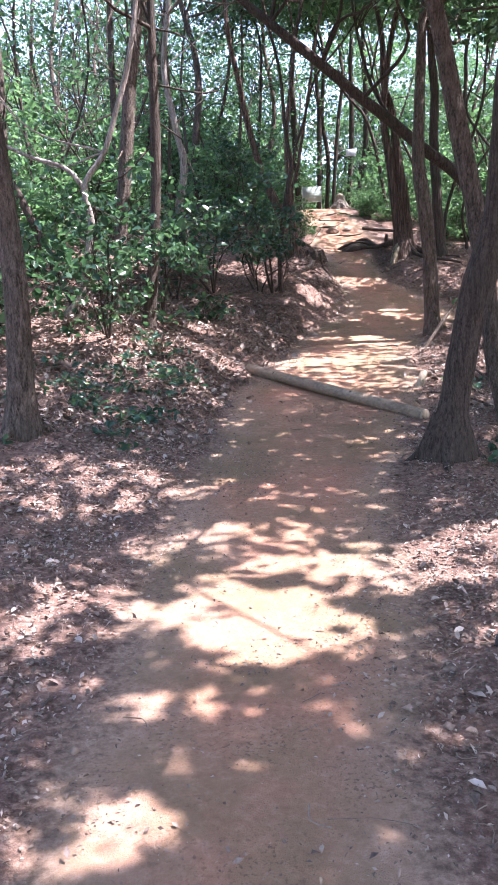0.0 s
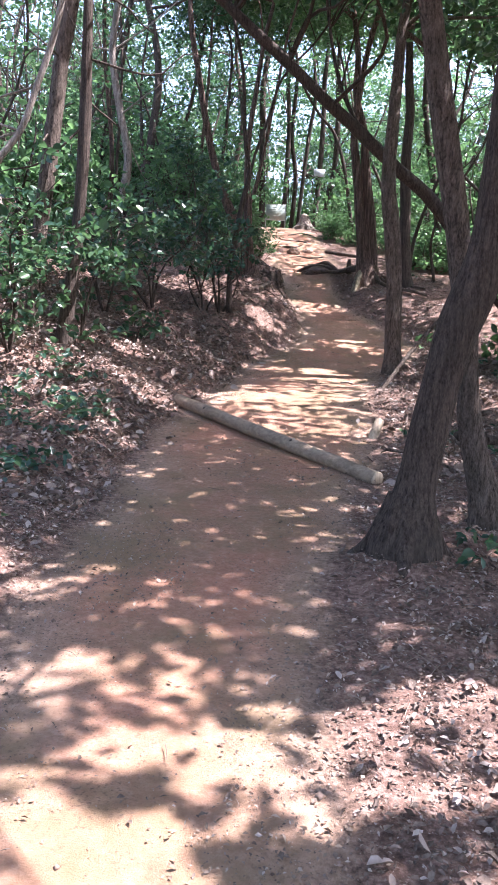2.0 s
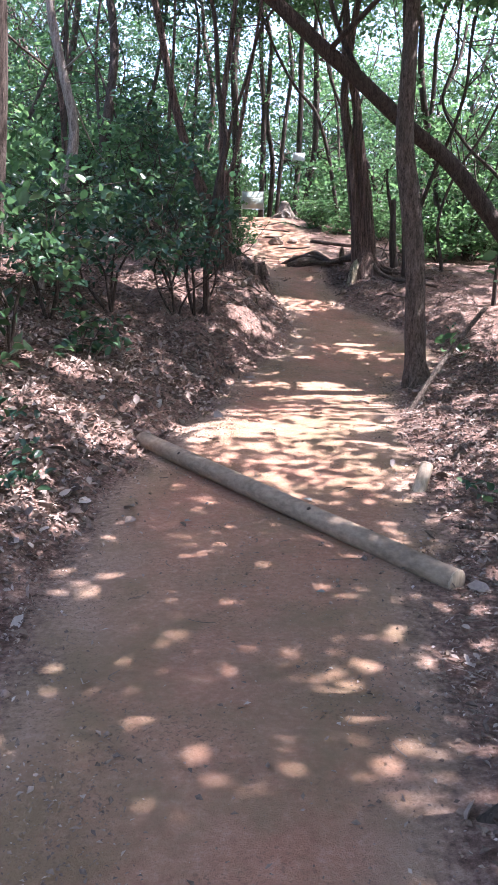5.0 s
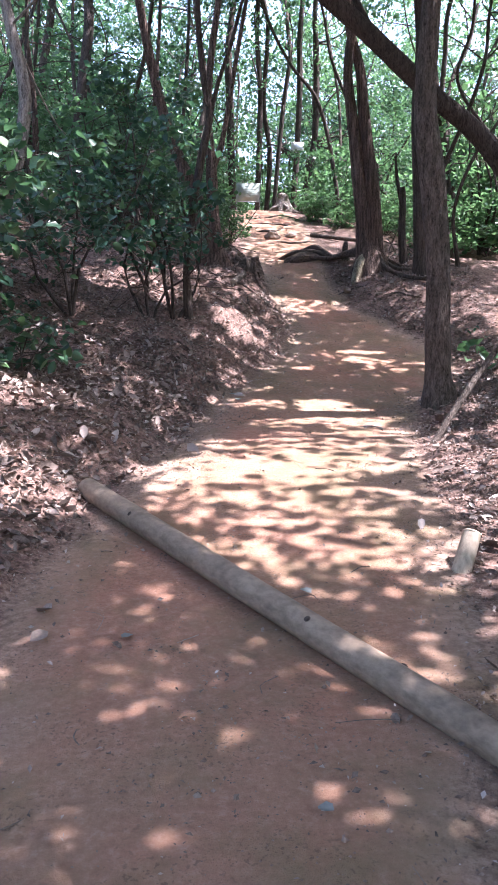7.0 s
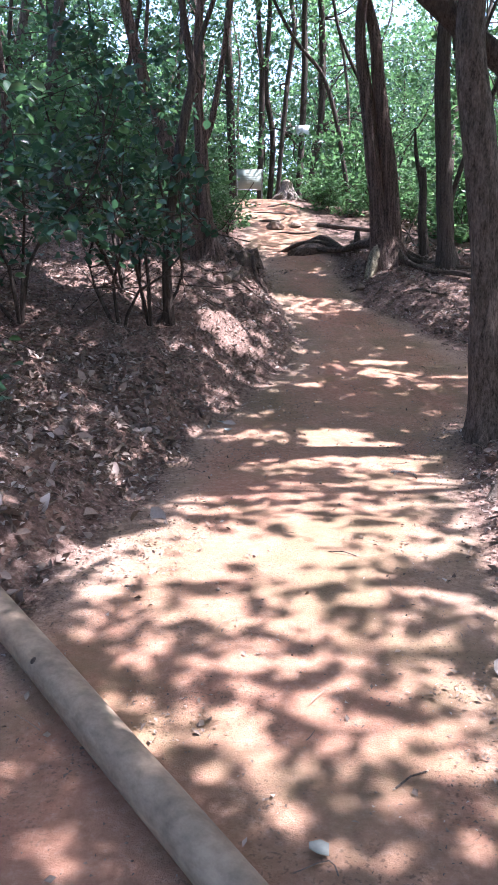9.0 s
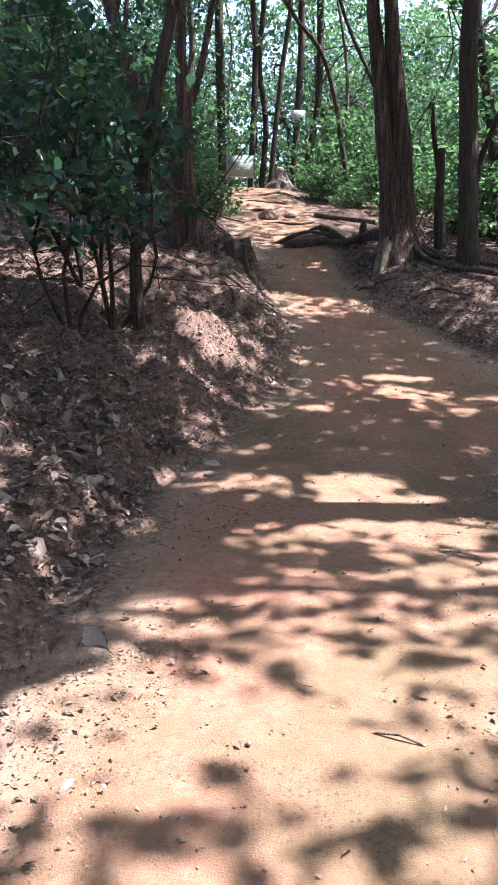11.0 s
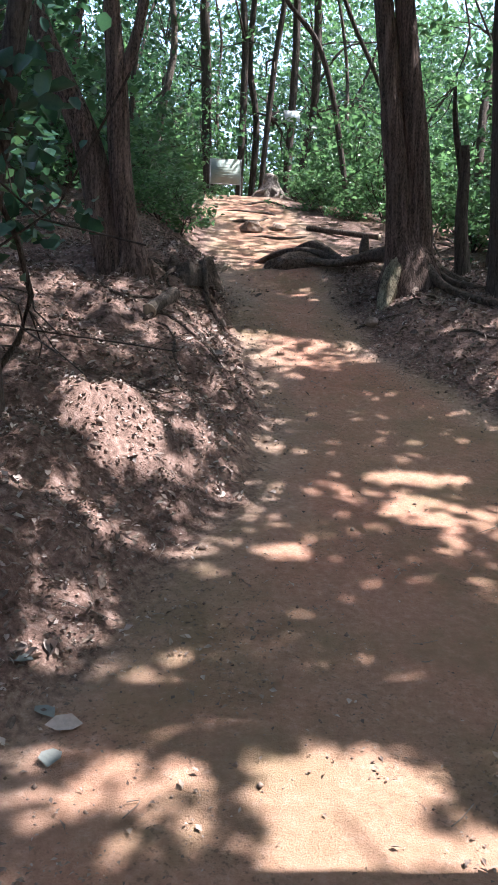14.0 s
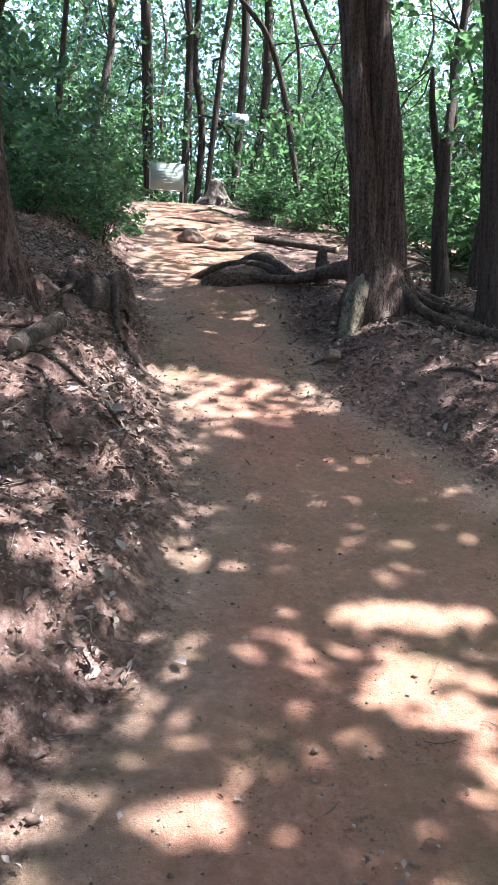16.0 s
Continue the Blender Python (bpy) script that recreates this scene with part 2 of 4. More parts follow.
def tube(P, sides=10, step=0.12, rough=0.06, ridges=0.0, cap=True, seed=0.0):
    """A round limb along a path, with an uneven skin. Returns vertices and quads."""
    P = resample(P, step)
    T = np.gradient(P[:, :3], axis=0)
    T /= np.linalg.norm(T, axis=1)[:, None] + 1e-9
    ref = np.where(np.abs(T[:, 2:3]) > 0.9, np.array([[1.0, 0, 0]]), np.array([[0, 0, 1.0]]))
    ref = np.broadcast_to(ref[0], T.shape)
    U = np.cross(T, ref)
    U /= np.linalg.norm(U, axis=1)[:, None] + 1e-9
    W = np.cross(T, U)
    a = np.linspace(0, 2 * np.pi, sides, endpoint=False)
    ring = np.cos(a)[None, :, None] * U[:, None] + np.sin(a)[None, :, None] * W[:, None]
    L = np.arange(len(P))[:, None] * step
    wob = (np.sin(3 * a + L * 2.1 + seed) + 0.7 * np.sin(2 * a - L * 3.7 + seed * 2) + 0.6 * np.sin(L * 6.3 + a + seed * 3)
           + 0.5 * np.sin(5 * a + 1.7 * L * 5 + seed)) * 0.36
    k = 1 + rough * wob
    if ridges:
        k = k - 0.6 * ridges + ridges * np.abs(np.sin(a * sides * 0.25 + 0.9 * np.sin(L * 1.3 + seed) + seed))
    V = P[:, None, :3] + ring * (P[:, 3, None] * k)[:, :, None]
    n, m = len(P), sides
    i, j = np.meshgrid(np.arange(n - 1), np.arange(m), indexing="ij")
    F = np.stack([i * m + j, i * m + (j + 1) % m, (i + 1) * m + (j + 1) % m, (i + 1) * m + j], -1).reshape(-1, 4)
    V = V.reshape(-1, 3)
    if cap:
        V = np.concatenate([V, P[:1, :3], P[-1:, :3]])
        c0, c1, j = n * m, n * m + 1, np.arange(0, m, 2)
        F = np.concatenate([F, np.stack([0 * j + c0, (j + 2) % m, (j + 1) % m, j], 1),
                            np.stack([0 * j + c1, (n - 1) * m + j, (n - 1) * m + (j + 1) % m, (n - 1) * m + (j + 2) % m], 1)])
    return V, F


def leaves(C, size, rng, up=0.6, broad=0.6, full=False, fold=0.18):
    """Leaf blades at the places C: a folded lozenge each, or a fuller outline of six points."""
    n = len(C)
    N = rng.normal(size=(n, 3)) * (1 - up) + np.array([0, 0, up])
    N /= np.linalg.norm(N, axis=1)[:, None]
    D = np.cross(N, rng.normal(size=(n, 3)))
    D /= np.linalg.norm(D, axis=1)[:, None]
    S = np.cross(N, D)
    L = (size * rng.uniform(0.65, 1.35, n))[:, None]
    B = L * broad * rng.uniform(0.8, 1.2, n)[:, None]
    o = np.arange(n)[:, None]
    if full:
        lift = N * B * fold * rng.uniform(0.3, 1.6, n)[:, None]
        V = np.stack([C - D * L / 2, C - D * L * 0.2 + S * B * 0.42 + lift, C + D * L * 0.2 + S * B * 0.45 + lift, C + D * L / 2 - N * L * 0.12,
                      C + D * L * 0.2 - S * B * 0.45 + lift, C - D * L * 0.2 - S * B * 0.42 + lift], 1).reshape(-1, 3)
        F = np.concatenate([o * 6 + np.array([[0, 3, 2, 1]]), o * 6 + np.array([[0, 5, 4, 3]])])
        return V, F
    lift = N * B * fold
    V = np.stack([C - D * L / 2, C + S * B / 2 + lift, C + D * L / 2, C - S * B / 2 + lift], 1).reshape(-1, 3)
    F = np.concatenate([o * 4 + np.array([[0, 2, 1]]), o * 4 + np.array([[0, 3, 2]])])
    return V, F


def puffs(centres, radius, count, rng, flat=0.55):
    """Places of leaves gathered round twig ends."""
    C = np.repeat(np.asarray(centres, float), count, axis=0)
    off = rng.normal(size=C.shape) * 0.5
    return C + off * np.array([1, 1, flat]) * np.repeat(np.broadcast_to(radius, len(centres)), count)[:, None]


# ---- the lie of the land ----
def curve_at(t, pairs):
    """Smooth curve through (t, value) pairs."""
    xs, ys = (np.array(c, float) for c in zip(*pairs))
    d = np.diff(ys) / np.diff(xs)
    m = np.concatenate([d[:1], (d[1:] + d[:-1]) / 2, d[-1:]])
    t = np.clip(np.asarray(t, float), xs[0], xs[-1])
    i = np.clip(np.searchsorted(xs, t) - 1, 0, len(xs) - 2)
    h = xs[i + 1] - xs[i]
    s = (t - xs[i]) / h
    return ((2 * s**3 - 3 * s**2 + 1) * ys[i] + (s**3 - 2 * s**2 + s) * h * m[i]
            + (3 * s**2 - 2 * s**3) * ys[i + 1] + (s**3 - s**2) * h * m[i + 1])


# the trail: height along it, its left and right edge, and the banks beside it
RISE = ((-200, -14), (-30, -2.2), (-6, -0.3), (0, 0.0), (2, 0.04), (3.7, 0.11), (4.75, 0.21), (6, 0.33), (8, 0.46), (9.4, 0.6), (10.4, 0.77),
        (11.6, 0.92), (12.7, 1.02), (13.3, 1.13), (14.6, 1.4), (15.2, 1.52), (16.2, 1.78), (17.5, 2.2), (18.4, 2.5), (20, 2.93), (24, 4.02),
        (28, 5.12), (29.5, 5.32), (33, 5.2), (45, 3.5), (80, -2), (400, -20))
LEFT = ((-10, -0.7), (2.3, -0.62), (3.8, -0.6), (5.5, -0.5), (8, -0.33), (10.3, 0.05), (11.1, 0.33), (12, 0.52), (12.9, 0.82), (13.7, 1.17), (14.4, 1.45),
        (15, 1.75), (16, 2.0), (17.2, 1.98), (18.3, 1.9), (22, 1.75), (28, 1.8), (32, 1.9))
RIGHT = ((-10, 0.75), (2.2, 0.65), (3.6, 0.78), (4.8, 0.88), (6.6, 1.36), (7.7, 1.68), (9.1, 2.05), (10.3, 2.18), (11.3, 2.35), (12.7, 2.95), (13.6, 3.4), (14.5, 3.8), (15.8, 3.85),
         (16.8, 3.5), (17.6, 3.15), (18.5, 3.05), (19.5, 3.1), (21.5, 3.6), (24, 3.6), (25.5, 3.6), (28, 3.3), (32, 3.2))
STEP_L = ((-5, 0.04), (6, 0.06), (8, 0.1), (10.5, 0.16), (12.5, 0.22), (14.2, 0.28), (15.4, 0.3), (16.6, 0.38), (18, 0.4), (20, 0.3), (24, 0.15), (30, 0.05))
SLOPE_L = ((-5, 0.05), (5, 0.1), (8, 0.24), (10.5, 0.34), (14, 0.26), (18, 0.26), (24, 0.2), (32, 0.0))
STEP_R = ((-5, 0.02), (8, 0.03), (12, 0.1), (16, 0.12), (18, 0.2), (20, 0.15), (26, 0.05), (30, 0.0))
SLOPE_R = ((-5, 0.03), (8, 0.03), (13, 0.04), (18, 0.08), (21, 0.0), (25, -0.1), (32, -0.12))


def ground_z(x, y):
    x, y = np.asarray(x, float), np.asarray(y, float)
    z = curve_at(y, RISE)
    for edge, step, slope, side in ((LEFT, STEP_L, SLOPE_L, -1), (RIGHT, STEP_R, SLOPE_R, 1)):
        d = np.maximum(side * (x - curve_at(y, edge)), 0)
        far = 7 * (1 - np.exp(-d / 7))
        z = z + curve_at(y, step) * (1 - np.exp(-(d / 0.35) ** 1.5)) + curve_at(y, slope) * far
    return z


def lattice(x, y, scale, seed):
    """Smooth value noise in -1..1."""
    x, y = np.asarray(x, float) / scale, np.asarray(y, float) / scale
    i, j = np.floor(x).astype(np.int64), np.floor(y).astype(np.int64)
    u, v = x - i, y - j
    u, v = u * u * (3 - 2 * u), v * v * (3 - 2 * v)

    def h(a, b):
        k = (a * 374761393 + b * 668265263 + seed * 974634777) & 0x7FFFFFFF
        k = ((k ^ (k >> 13)) * 1274126177) & 0x7FFFFFFF
        return ((k ^ (k >> 16)) & 0xFFFF) / 32767.5 - 1
    return (h(i, j) * (1 - u) + h(i + 1, j) * u) * (1 - v) + (h(i, j + 1) * (1 - u) + h(i + 1, j + 1) * u) * v


def off_trail(x, y):
    """Metres outside the trail's edge, less than nought on the trail."""
    w = 0.13 * lattice(x, y, 0.7, 3) + 0.06 * lattice(x, y, 0.23, 4)
    return np.maximum(curve_at(y, LEFT) - x, x - curve_at(y, RIGHT)) + w


def hump(x, y, cx, cy, rx, ry):
    return np.exp(-(((x - cx) / rx) ** 2 + ((y - cy) / ry) ** 2))


def lie(x, y):
    """Height of the ground with its small relief."""
    x, y = np.asarray(x, float), np.asarray(y, float)
    d = off_trail(x, y)
    k = np.clip(d / 0.5 + 0.2, 0.12, 1)
    near = np.clip((45 - np.abs(y - 12)) / 20, 0, 1)
    z = ground_z(x, y) + near * k * (0.05 * lattice(x, y, 0.9, 7) + 0.03 * lattice(x, y, 0.33, 8) + 0.016 * lattice(x, y, 0.12, 9))
    z = z + near * (0.02 * lattice(x, y, 1.7, 10) + 0.006 * lattice(x, y, 0.16, 11))
    left = curve_at(y, LEFT) - x
    bank = np.clip(left / 0.3, 0, 1) * np.clip(2 - left / 1.2, 0, 1) * np.clip(y - 12.2, 0, 1) * np.clip(19.4 - y, 0, 1)
    z = z + bank * (0.095 * lattice(x, y, 0.45, 13) + 0.07 * lattice(x, y, 0.2, 14) + 0.03 * lattice(x, y, 0.1, 15))
    z = z + 0.12 * hump(x, y, 3.0, 12.65, 0.4, 0.4) + 0.1 * hump(x, y, 1.45, 5.8, 0.3, 0.3)
    z = z + 0.12 * hump(x, y, 1.08, 14.9, 0.32, 0.24) + 0.06 * hump(x, y, 1.6, 18.2, 0.25, 0.35)
    z = z + 0.05 * np.clip(lattice(x, y * 2.2, 0.8, 12), 0, 1) * np.clip((y - 19.5) / 2, 0, 1) * np.clip((30 - y) / 2, 0, 1) * (d < 0.2)
    z = z + 0.2 * hump(x, y, 2.95, 20.0, 0.5, 0.45) + 0.12 * hump(x, y, 3.3, 19.4, 0.4, 0.5)
    return z


def on_ground(x, y, up=0.0):
    return Vector((x, y, float(lie(x, y)) + up))


# ---- the ground: one sheet ----
def spaced(lo, a, b, hi, fine):
    left, right, s = [a], [b], fine
    while left[-1] > lo:
        s *= 1.17
        left.append(left[-1] - s)
    s = fine
    while right[-1] < hi:
        s *= 1.17
        right.append(right[-1] + s)
    return np.array(left[:0:-1] + list(np.arange(a, b, fine)) + right)


gx, gy = spaced(-300, -3.2, 4.8, 300, 0.05), spaced(-200, 0.6, 20.5, 400, 0.05)
GX, GY = np.meshgrid(gx, gy)
GZ = lie(GX, GY)
nx, ny = len(gx), len(gy)
gi, gj = np.meshgrid(np.arange(ny - 1), np.arange(nx - 1), indexing="ij")
a0 = (gi * nx + gj).ravel()
me = mesh_of("ground", np.stack([GX, GY, GZ], -1).reshape(-1, 3), np.stack([a0, a0 + 1, a0 + nx + 1, a0 + nx], 1))
me.polygons.foreach_set("use_smooth", np.ones(len(me.polygons), bool))
mask = np.clip(0.5 - (off_trail(GX, GY) + 0.08) / 0.55, 0, 1)
mask = np.maximum(mask, 0.3 * hump(GX, GY, 1.2, 14.65, 0.2, 0.25))
me.attributes.new("trail", "FLOAT", "POINT").data.foreach_set("value", mask.ravel().astype(np.float32))
worn = np.clip((-off_trail(GX, GY) - 0.12) / 0.35, 0, 1)
me.attributes.new("worn", "FLOAT", "POINT").data.foreach_set("value", worn.ravel().astype(np.float32))
me.materials.append(SOIL)
tagged(new("ground", me), "reddish-brown packed earth trail climbing through leaf-strewn forest floor", "ground", kind="structure")


# ---- trees ----
rng = np.random.default_rng(11)


def upward(path, height, rng, lean=0.12):
    """Carry a trunk on beyond its last point up to a height, thinning."""
    P = [tuple(p) for p in path]
    d = np.array(P[-1][:3]) - np.array(P[-2][:3])
    d /= np.linalg.norm(d)
    p, r, r0 = np.array(P[-1][:3]), P[-1][3], P[-1][3]
    while p[2] < height:
        d = d + rng.normal(size=3) * lean + np.array([0, 0, 0.12])
        d /= np.linalg.norm(d)
        p = p + d * 0.8
        r = max(r * 0.88, 0.18 * r0, 0.008)
        P.append((*p, r))
    return P


def limb(start, end, r, rng, sag=0.15):
    a, b = np.array(start, float), np.array(end, float)
    L = np.linalg.norm(b - a)
    m1, m2 = a + (b - a) * 0.35 + rng.normal(size=3) * L * 0.08, a + (b - a) * 0.7 + rng.normal(size=3) * L * 0.08
    m1[2] += L * sag * 0.5
    m2[2] += L * sag * 0.4
    return [(*a, r), (*m1, r * 0.75), (*m2, r * 0.5), (*b, max(r * 0.2, 0.004))]


TREES = []          # (thing, bark, top of trunk points) for the crowns


def tree(label, bark_mat, paths, height=9.0, sides=14, ridges=0.0, bare=0, name="tree", tall=True, group="", step=0.12):
    """A tree from its trunk paths; the first starts at the ground. Limbs come with the crown."""
    x, y = paths[0][0][:2]
    z = float(lie(x, y))
    base = thing(name, (x, y, z), label, "tree", group)
    x0, y0, z0, r0 = paths[0][0]
    heap = Heap()
    tops = []
    for n, path in enumerate(paths):
        P = [tuple(p) for p in path]
        if n == 0:
            P = [(x0, y0, z - 0.18, r0 * 1.1)] + [(x0, y0, z + 0.02, r0)] + [p for p in P[1:] if p[2] > z + 0.1]
        P = upward(P, z + height, rng) if tall else P
        heap.add(*tube(P, sides if P[0][3] > 0.03 else 7, step, 0.07, ridges, seed=rng.uniform(0, 6)))
        tops += [p for p in P if p[2] > z + 2.0]
    if not tops:
        tops = [P[-1]]
    for _ in range(bare):
        p = tops[rng.integers(len(tops))]
        e = np.array(p[:3]) + rng.normal(size=3) * np.array([0.9, 0.6, 0.6])
        heap.add(*tube(limb(p[:3], e, min(p[3] * 0.45, 0.015), rng, -0.1), 5, 0.15, 0.1))
    TREES.append([base, bark_mat, np.array(tops), heap, []])
    return base


# trunks beside the trail: (x, y, z, radius)
tree("large dark leaning tree with a bent knee beside the trail", BARK_DARK, [
    ((1.47, 5.8, 0.3, 0.21), (1.475, 5.8, 0.47, 0.14), (1.5, 5.8, 0.71, 0.12), (1.56, 5.8, 1.06, 0.11), (1.62, 5.8, 1.39, 0.103), (1.685, 5.8, 1.66, 0.115), (1.765, 5.8, 1.88, 0.117), (1.815, 5.8, 2.11, 0.102),
     (1.84, 5.8, 2.42, 0.1), (1.86, 5.8, 2.73, 0.1), (1.88, 5.8, 3.03, 0.096), (1.91, 5.8, 3.3, 0.09), (1.95, 5.8, 3.8, 0.078))],
    9.5, 20, 0.03)
tree("grey rough-barked slanting tree close behind the dark one", BARK_GREY, [
    ((2.21, 6.5, 0.26, 0.14), (2.14, 6.5, 0.63, 0.1), (2.04, 6.5, 0.99, 0.083), (1.99, 6.5, 1.3, 0.072), (1.94, 6.5, 1.75, 0.075), (1.88, 6.5, 2.05, 0.076), (1.84, 6.5, 2.31, 0.078), (1.76, 6.5, 2.66, 0.08),
     (1.69, 6.5, 3.01, 0.076), (1.62, 6.5, 3.36, 0.07), (1.52, 6.5, 3.8, 0.064))], 8.5, 16, 0.08)
tree("slender grey-brown tree standing at the trail's edge", BARK_GREY, [
    ((2.94, 12.6, 1.12, 0.17), (2.92, 12.6, 1.34, 0.125), (2.9, 12.6, 1.71, 0.116), (2.88, 12.6, 2.27, 0.107), (2.83, 12.6, 2.83, 0.112), (2.78, 12.6, 3.21, 0.114), (2.72, 12.6, 3.58, 0.102),
     (2.7, 12.6, 3.9, 0.094), (2.71, 12.6, 4.27, 0.09), (2.72, 12.6, 4.68, 0.083), (2.73, 12.6, 4.94, 0.078))], 10, 18, 0.04)
tree("twin-trunked furrowed reddish-brown tree with bare spreading roots", BARK_RED, [
    ((3.68, 18.7, 2.8, 0.33), (3.66, 18.7, 3.02, 0.25), (3.6, 18.7, 3.21, 0.18), (3.53, 18.7, 3.66, 0.125), (3.43, 18.7, 4.29, 0.108), (3.36, 18.7, 4.86, 0.096), (3.3, 18.7, 5.24, 0.088),
     (3.21, 18.7, 5.92, 0.073)),
    ((3.72, 18.72, 2.85, 0.2), (3.73, 18.7, 3.25, 0.15), (3.7, 18.7, 3.67, 0.13), (3.64, 18.7, 4.31, 0.115), (3.55, 18.7, 4.88, 0.105), (3.5, 18.7, 5.25, 0.094), (3.42, 18.7, 5.94, 0.079))],
    11, 22, 0.13, step=0.08)
TWIN = TREES[-1]
tree("dark straight tree behind the trail's edge", BARK_DARK, [
    ((4.4, 18.1, 2.68, 0.17), (4.36, 18.1, 3.0, 0.12), (4.34, 18.1, 3.3, 0.116), (4.27, 18.1, 4.37, 0.109), (4.22, 18.1, 5.3, 0.102), (4.24, 18.1, 6.14, 0.094))], 11, 14, 0.06)
tree("short dead snapped trunk with one thin bare branch", BARK_DARK, [
    ((4.35, 19.1, 2.96, 0.085), (4.3, 19.1, 3.5, 0.066), (4.3, 19.1, 4.03, 0.055), (4.29, 19.1, 4.24, 0.044)),
    ((4.3, 19.1, 3.85, 0.04), (4.17, 19.1, 4.49, 0.028), (4.15, 19.1, 4.8, 0.016))], 0, 12, 0.05, name="dead_tree", tall=False, bare=3)
SNAG = TREES[-1]
tree("double-trunked dark tree on top of the bank", BARK_RED, [
    ((1.09, 17.1, 2.64, 0.15), (1.08, 17.1, 2.85, 0.105), (1.02, 17.1, 3.19, 0.088), (0.98, 17.1, 3.56, 0.08), (0.96, 17.1, 3.93, 0.078), (0.95, 17.1, 4.14, 0.07), (0.91, 17.1, 4.7, 0.055)),
    ((0.98, 17.15, 2.6, 0.15), (0.87, 17.15, 3.0, 0.115), (0.81, 17.15, 3.38, 0.11), (0.71, 17.15, 3.74, 0.098), (0.58, 17.15, 4.03, 0.09), (0.46, 17.15, 4.3, 0.082), (0.3, 17.15, 4.75, 0.07)),
    ((0.96, 17.1, 4.05, 0.05), (1.07, 17.1, 4.3, 0.042), (1.16, 17.1, 4.7, 0.034))],
    10, 18, 0.12, step=0.08)
tree("thin crooked sapling with broad green leaves on the bank", BARK_DARK, [
    ((0.62, 14.6, 1.95, 0.058), (0.6, 14.6, 2.41, 0.045), (0.63, 14.6, 2.81, 0.043), (0.7, 14.6, 3.31, 0.048), (0.79, 14.6, 3.8, 0.046), (0.86, 14.6, 4.14, 0.043), (0.8, 14.6, 4.47, 0.035),
     (0.75, 14.6, 4.89, 0.032)),
    ((0.86, 14.6, 4.1, 0.027), (0.95, 14.6, 4.48, 0.024), (1.08, 14.6, 4.85, 0.021))], 6.5, 10, bare=3)
tree("grey tree with vertical bark cracks standing in leaf litter", BARK_GREY, [
    ((-1.83, 6.16, 0.6, 0.165), (-1.83, 6.16, 0.83, 0.122), (-1.81, 6.16, 1.19, 0.102), (-1.8, 6.16, 1.62, 0.098), (-1.82, 6.16, 2.13, 0.089), (-1.85, 6.16, 2.59, 0.085), (-1.9, 6.16, 3.24, 0.076))],
    9, 16, 0.06)
tree("dark thin trunk leaning far over", BARK_DARK, [
    ((-2.2, 10.23, 1.56, 0.05), (-2.42, 10.23, 2.07, 0.052), (-2.63, 10.23, 2.57, 0.052), (-2.84, 10.23, 3.07, 0.05), (-3.06, 10.23, 3.49, 0.046))], 7, 10)
tree("pale thin forked tree with dead bare branches", BARK_PALE, [
    ((-2.32, 10.1, 1.5, 0.055), (-2.15, 10.1, 1.78, 0.042), (-2.01, 10.1, 2.33, 0.04), (-1.93, 10.1, 2.71, 0.04), (-1.99, 10.1, 3.15, 0.038), (-1.72, 10.1, 3.55, 0.034), (-1.55, 10.1, 4.01, 0.033),
     (-1.38, 10.1, 4.52, 0.033), (-1.23, 10.1, 5.29, 0.029)),
    ((-1.99, 10.1, 3.12, 0.033), (-2.19, 10.1, 3.36, 0.029), (-2.6, 10.1, 3.51, 0.026))], 7, 10, bare=22)
tree("pale grey straight tree among undergrowth", BARK_GREY, [
    ((-1.8, 11.09, 1.71, 0.104), (-1.76, 11.09, 2.4, 0.086), (-1.68, 11.09, 3.01, 0.091), (-1.57, 11.09, 3.89, 0.094), (-1.49, 11.09, 4.61, 0.088), (-1.38, 11.09, 5.24, 0.083), (-1.3, 11.09, 5.94, 0.078))],
    9, 12, 0.04, bare=16)
tree("thin dark rough tree rising from the littered bank", BARK_DARK, [
    ((-1.33, 10.5, 1.38, 0.101), (-1.26, 10.5, 1.97, 0.076), (-1.18, 10.5, 2.69, 0.068), (-1.12, 10.5, 3.75, 0.068), (-1.11, 10.5, 4.43, 0.059), (-1.1, 10.5, 5.1, 0.051), (-1.11, 10.5, 5.76, 0.047))],
    8.5, 12, 0.04, bare=16)
tree("dead leaning stem tangled with bare branches", BARK_PALE, [
    ((-1.5, 14, 2.3, 0.075), (-1.34, 14, 2.81, 0.064), (-1.11, 14, 3.57, 0.068), (-1.03, 14, 4.13, 0.064), (-1.15, 14, 4.78, 0.057), (-1.29, 14, 5.69, 0.051))], 8, 10, bare=16)
tree("dark tree leaning across above the trail", BARK_DARK, [
    ((5.35, 13.5, 1.4, 0.16), (4.9, 13.45, 2.05, 0.12), (4.4, 13.4, 2.62, 0.105), (3.95, 13.35, 3.15, 0.1), (3.45, 13.35, 3.72, 0.096), (2.97, 13.35, 4.08, 0.094), (2.63, 13.35, 4.37, 0.09),
     (2.3, 13.35, 4.64, 0.088), (1.96, 13.35, 4.9, 0.085), (1.3, 13.35, 5.45, 0.08), (0.5, 13.35, 6.1, 0.07), (-0.2, 13.35, 6.7, 0.06)),
    ((2.45, 13.35, 4.5, 0.035), (2.1, 13.45, 5.2, 0.03), (1.9, 13.5, 6.0, 0.022))], 9.5, 14, 0.05)
